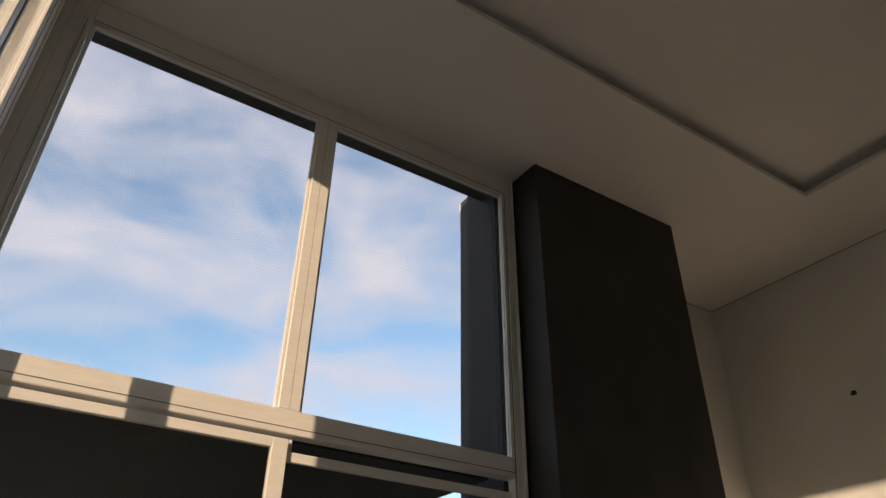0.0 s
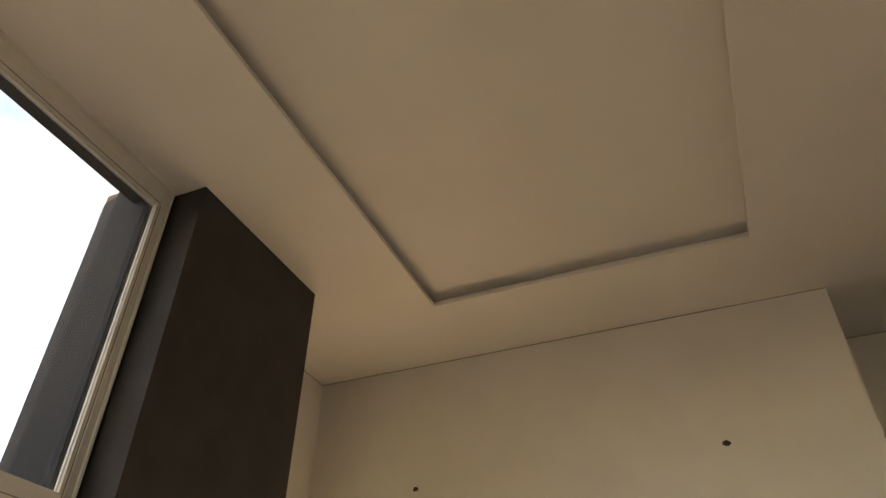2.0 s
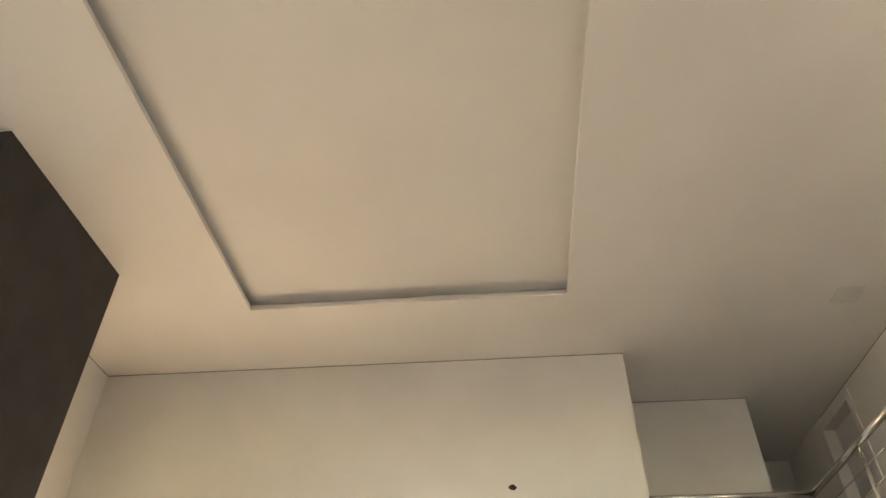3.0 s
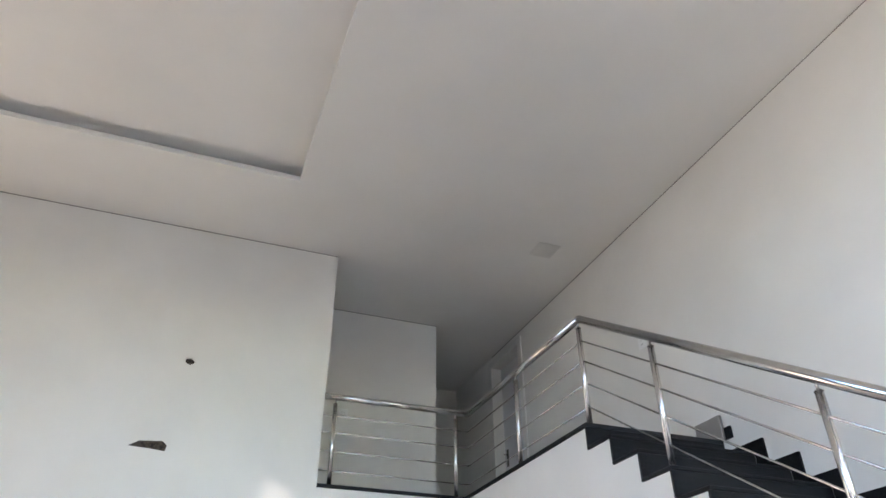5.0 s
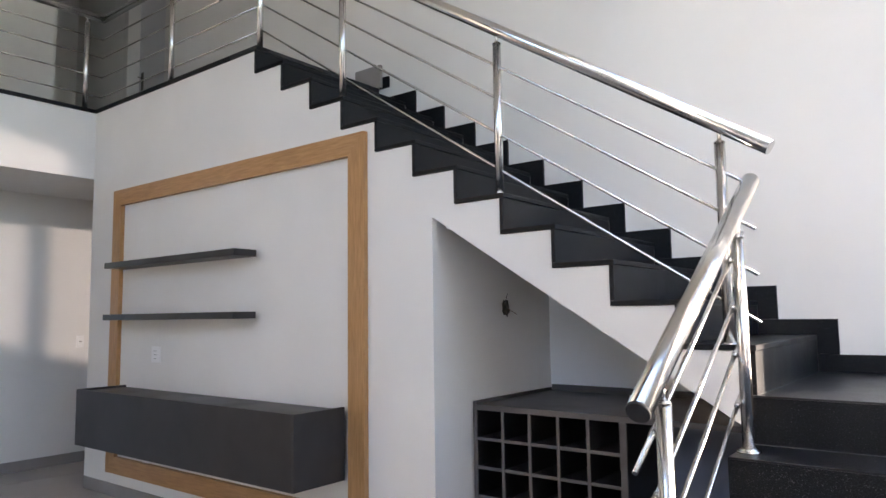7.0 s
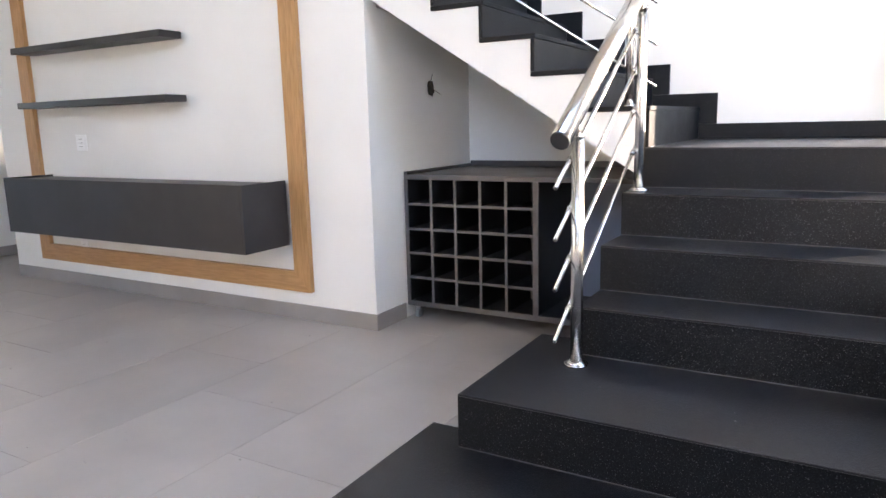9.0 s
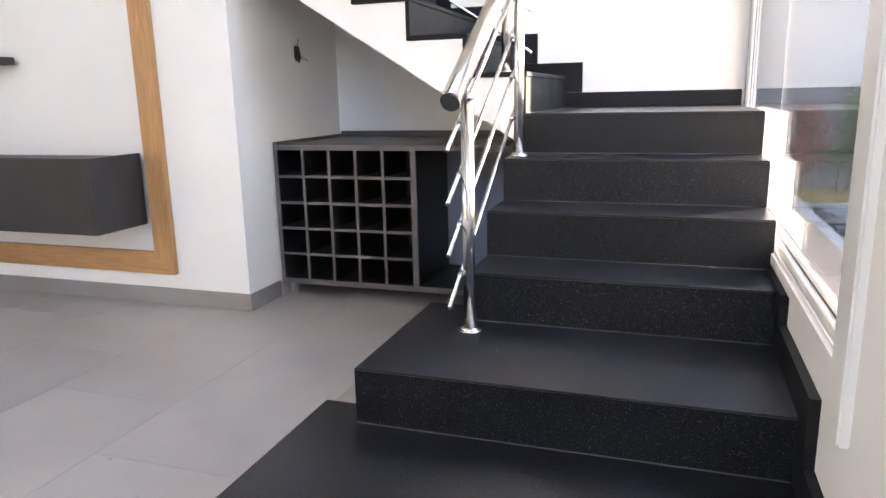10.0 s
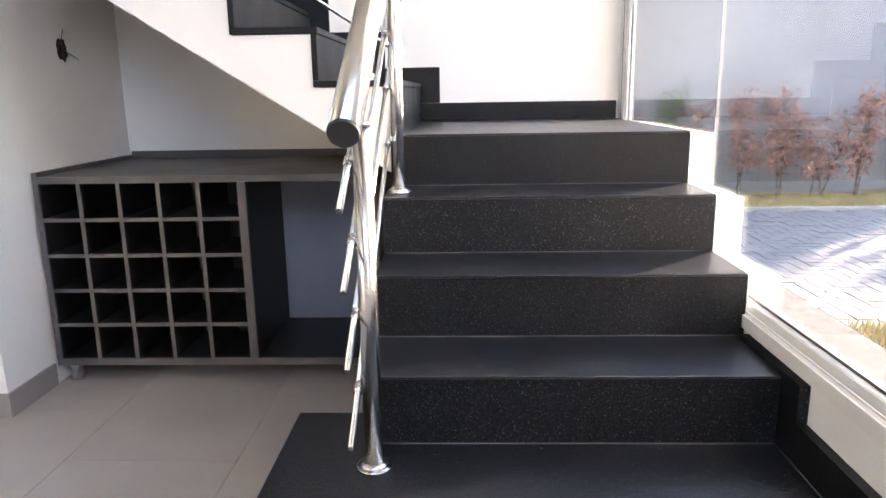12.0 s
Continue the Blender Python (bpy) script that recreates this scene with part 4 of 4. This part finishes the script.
# baseboards
for nm, b in (("baseboard", (-6.36, -2.568, YS - 0.012, YS - 0.0005, 0, 0.10)), ("baseboard", (-2.5795, -2.568, YS, 0.33, 0, 0.10)),
              ("baseboard", (-7.4995, -7.488, -0.742, YB, 0, 0.10)), ("baseboard", (-8.65, -7.488, -0.742, -0.7305, 0, 0.10)), ("baseboard", (XM, XM + 0.012, -7.37, -4.6, 0, 0.12))):
    part(nm, box(*b, bevel=0.002), M_BASE, label="greige porcelain baseboard", kind="structure")

# ---- outside ----
part("ground", box(-400, 400, -400, 400, -0.5, -0.30), M_GROUND, label="dry ground running to the horizon", kind="structure")
part("paving_bed", box(1.0, 16, -9.7, 4.72, -0.29, -0.045), M_SAND, label="sandy bed under the block paving", kind="structure")
part("apron", box(0.205, 0.95, -1.88, 5.9, -0.29, 0.0), M_CONC, label="pale concrete apron along the house", kind="structure")
part("kerb", box(0.955, 16, 4.72, 4.79, -0.29, 0.01), M_CONC, label="narrow concrete kerb edging the lawn", kind="structure")
part("lawn_bed", box(0.955, 16, 4.79, 5.9, -0.29, -0.005), M_GRASS_SOIL, label="strip of dry lawn by the garden wall", kind="structure")
part("garden_wall", box(0.2, 5.1, 5.8, 6.0, -0.29, 4.6), M_OUTWALL, label="tall grey rendered garden wall", kind="structure")
part("garden_wall_base", box(0.2, 5.1, 5.77, 5.799, -0.29, 0.95), M_OUTWALL, label="thicker grey foot of the garden wall", kind="structure")


pv = empty("paving", 4, 0, -0.045, label="grey herringbone concrete paving blocks", category="paving", kind="structure")
L_, W_, gap_ = 0.21, 0.105, 0.010
base_bm = box(-L_ / 2 + gap_ / 2, L_ / 2 - gap_ / 2, -W_ / 2 + gap_ / 2, W_ / 2 - gap_ / 2, 0, 0.045)
mesh_p = bpy.data.meshes.new("paver")
base_bm.to_mesh(mesh_p)
base_bm.free()
mesh_p.materials.append(M_PAVER)
rp = random.Random(7)
near, far = [], []
# single stack-and-turn herringbone: blocks climb in diagonal stairs
for a in range(-90, 170):
    for b in range(-60, 60):
        for turn in (0, 1):
            if turn == 0:
                x, y = a * W_ + b * 2 * W_ + W_, a * W_ - b * 2 * W_ + W_ / 2
            else:
                x, y = a * W_ + b * 2 * W_ + 2.5 * W_, a * W_ - b * 2 * W_ + 0.0 * W_
            x, y = x + 1.0, y + 0.0
            if 1.06 < x < 9.5 and -1.6 < y < 4.62:
                (near if x < 3.6 and 1.0 < y < 4.62 else far).append((x, y, turn))
near.sort(key=lambda p: (p[0] - 1.5) ** 2 + (p[1] - 2.6) ** 2)
far += near[300:]
for x, y, turn in near[:300]:
    o = new("paver", mesh_p)
    o.parent = pv
    o.matrix_basis = pose(x - 4, y, rp.uniform(-0.002, 0.002), rp.uniform(-0.5, 0.5), rp.uniform(-0.5, 0.5), 90 * turn + rp.uniform(-0.7, 0.7))
vs, fs = [], []
for x, y, turn in far:
    hx, hy = (L_ / 2 - gap_ / 2, W_ / 2 - gap_ / 2) if not turn else (W_ / 2 - gap_ / 2, L_ / 2 - gap_ / 2)
    k, dz = len(vs), rp.uniform(-0.002, 0.002)
    for sz in (0, 0.045 + dz):
        vs += [(x - hx - 4, y - hy, sz), (x + hx - 4, y - hy, sz), (x + hx - 4, y + hy, sz), (x - hx - 4, y + hy, sz)]
    fs += [(k + 4, k + 5, k + 6, k + 7), (k, k + 1, k + 5, k + 4), (k + 1, k + 2, k + 6, k + 5), (k + 2, k + 3, k + 7, k + 6), (k + 3, k, k + 4, k + 7)]
me = bpy.data.meshes.new("far_pavers")
me.from_pydata(vs, [], fs)
me.materials.append(M_PAVER)
fp = tagged(new("far_pavers", me), kind="stuff")
fp.parent = pv


def blades(name, x0, x1, y0, y1, n, z, seed, label):
    rr = random.Random(seed)
    v, f = [], []
    for _ in range(n):
        x, y, h, a = rr.uniform(x0, x1), rr.uniform(y0, y1), rr.uniform(0.02, 0.07), rr.uniform(0, 6.28)
        w, lean = 0.004, rr.uniform(-0.03, 0.03)
        k = len(v)
        v += [(x - w * math.cos(a), y - w * math.sin(a), z), (x + w * math.cos(a), y + w * math.sin(a), z), (x + lean * math.sin(a), y + lean * math.cos(a), z + h)]
        f.append((k, k + 1, k + 2))
    m2 = bpy.data.meshes.new(name)
    m2.from_pydata(v, [], f)
    m2.materials.append(M_BLADE)
    return tagged(new(name, m2), label=label, category="grass", kind="stuff")


blades("lawn_grass", 0.96, 9, 4.8, 5.76, 26000, -0.006, 11, "short dry yellow-green grass along the garden wall")
part("lawn_patch", prism(ragged(1.75, 0.45, 0.72, 0.75, 18, 5), "z", -0.04, 0.006), M_GRASS_SOIL, label="patch of dry lawn in the paving", kind="structure")
blades("patch_grass", 1.2, 2.3, -0.1, 1.05, 9000, 0.0, 12, "dry straw-coloured grass patch beside the paving")


def shrub(x, y, height, seed, leaf, label):
    rr = random.Random(seed)
    s = empty("shrub", x, y, -0.02, label=label, category="shrub")
    wood = bmesh.new()
    tips = []
    for k in range(rr.randint(2, 3)):
        p = Vector((x + rr.uniform(-0.08, 0.08), y + rr.uniform(-0.03, 0.03), -0.03))
        d = Vector((rr.uniform(-0.25, 0.25), rr.uniform(-0.1, 0.1), 1)).normalized()
        r = 0.012
        for i in range(7):
            q = p + d * height / 7
            rod(p, q, r, 6, wood, r * 0.85)
            if i > 0:
                for _ in range(3):
                    side = (d + Vector((rr.uniform(-1.1, 1.1), rr.uniform(-0.5, 0.5), rr.uniform(-0.1, 0.5)))).normalized()
                    e = q + side * rr.uniform(0.1, 0.3)
                    rod(q, e, 0.004, 5, wood, 0.002)
                    tips.append((q, e))
            p, r = q, r * 0.85
            d = (d + Vector((rr.uniform(-0.3, 0.3), rr.uniform(-0.12, 0.12), 0.2))).normalized()
    part("branches", wood, M_BARK, s)
    v, f = [], []
    for (q, e) in tips:
        c = q.lerp(e, 0.8)
        for _ in range(rr.randint(9, 20)):
            a = c + Vector((rr.gauss(0, 0.04), rr.gauss(0, 0.03), rr.gauss(0, 0.045)))
            d = Vector((rr.uniform(-1, 1), rr.uniform(-0.6, 0.6), rr.uniform(-1, 0.6))).normalized() * rr.uniform(0.05, 0.12)
            w = d.cross(Vector((rr.uniform(-1, 1), rr.uniform(-1, 1), 0.3))).normalized() * 0.0095
            k = len(v)
            v += [tuple(a), tuple(a + d * 0.5 + w), tuple(a + d), tuple(a + d * 0.5 - w)]
            f.append((k, k + 1, k + 2, k + 3))
    m3 = bpy.data.meshes.new("foliage")
    m3.from_pydata([(p[0] - x, p[1] - y, p[2] + 0.02) for p in v], [], f)
    m3.materials.append(leaf)
    fo = tagged(new("foliage", m3), kind="stuff")
    fo.parent = s


for i, x in enumerate((1.0, 1.4, 1.8, 2.3, 2.75, 3.2, 3.65, 4.1, 4.6, 5.1, 5.7, 6.3)):
    green = i in (1, 7)
    shrub(x, 5.42, (0.85, 1.05, 0.95, 1.0, 1.0, 0.8, 1.05, 0.85, 1.0, 0.85, 0.95, 1.0)[i], 30 + i, M_LEAF_G if green else M_LEAF_R, "slender green shrub in front of the grey wall" if green else "slender shrub with russet dry leaves in front of the grey wall")

# ---- floor tiles ----
tl = empty("floor", -6, -3, 0, label="greige porcelain floor tiles laid lengthwise", category="floor", kind="structure")
TW, TLn, JT = 0.605, 1.20, 0.002
tiles = {}
rt = random.Random(5)


def tile_mesh(w, h):
    key = (round(w, 3), round(h, 3))
    if key not in tiles:
        bm = box(-w / 2 + JT / 2, w / 2 - JT / 2, -h / 2 + JT / 2, h / 2 - JT / 2, -0.01, 0)
        m4 = bpy.data.meshes.new("tile")
        bm.to_mesh(m4)
        bm.free()
        m4.materials.append(M_TILE)
        tiles[key] = m4
    return tiles[key]


for c in range(-5, 20):
    xb = -2.18 - c * TW
    xa = max(xb - TW, -13.97)
    xb = min(xb, 1.14)
    if xb - xa < 0.02:
        continue
    off = -1.12 + (c % 3) * 0.4
    for k in range(-7, 3):
        ya, yb = off + (k - 1) * TLn, off + k * TLn
        ya, yb = max(ya, -7.3 if xa < -2.7 else -6.64), min(yb, YB - 0.002)
        if yb - ya < 0.02:
            continue
        o = new("tile", tile_mesh(xb - xa, yb - ya))
        o.parent = tl
        o.matrix_basis = pose((xa + xb) / 2 + 6, (ya + yb) / 2 + 3, rt.uniform(-0.0004, 0.0))
crumbs = bmesh.new()
rc = random.Random(9)
for _ in range(26):
    x, y = rc.uniform(-4.2, -1.6), rc.uniform(-1.9, -0.1)
    s_ = rc.uniform(0.002, 0.006)
    bmesh.ops.create_icosphere(crumbs, subdivisions=1, radius=s_, matrix=Matrix.Translation((x, y, s_ * 0.6)) @ Matrix.Diagonal((1, 0.7, 0.5, 1)))
part("floor_crumbs", crumbs, M_CONC, label="scattered pale crumbs of plaster on the floor", category="debris", kind="stuff")
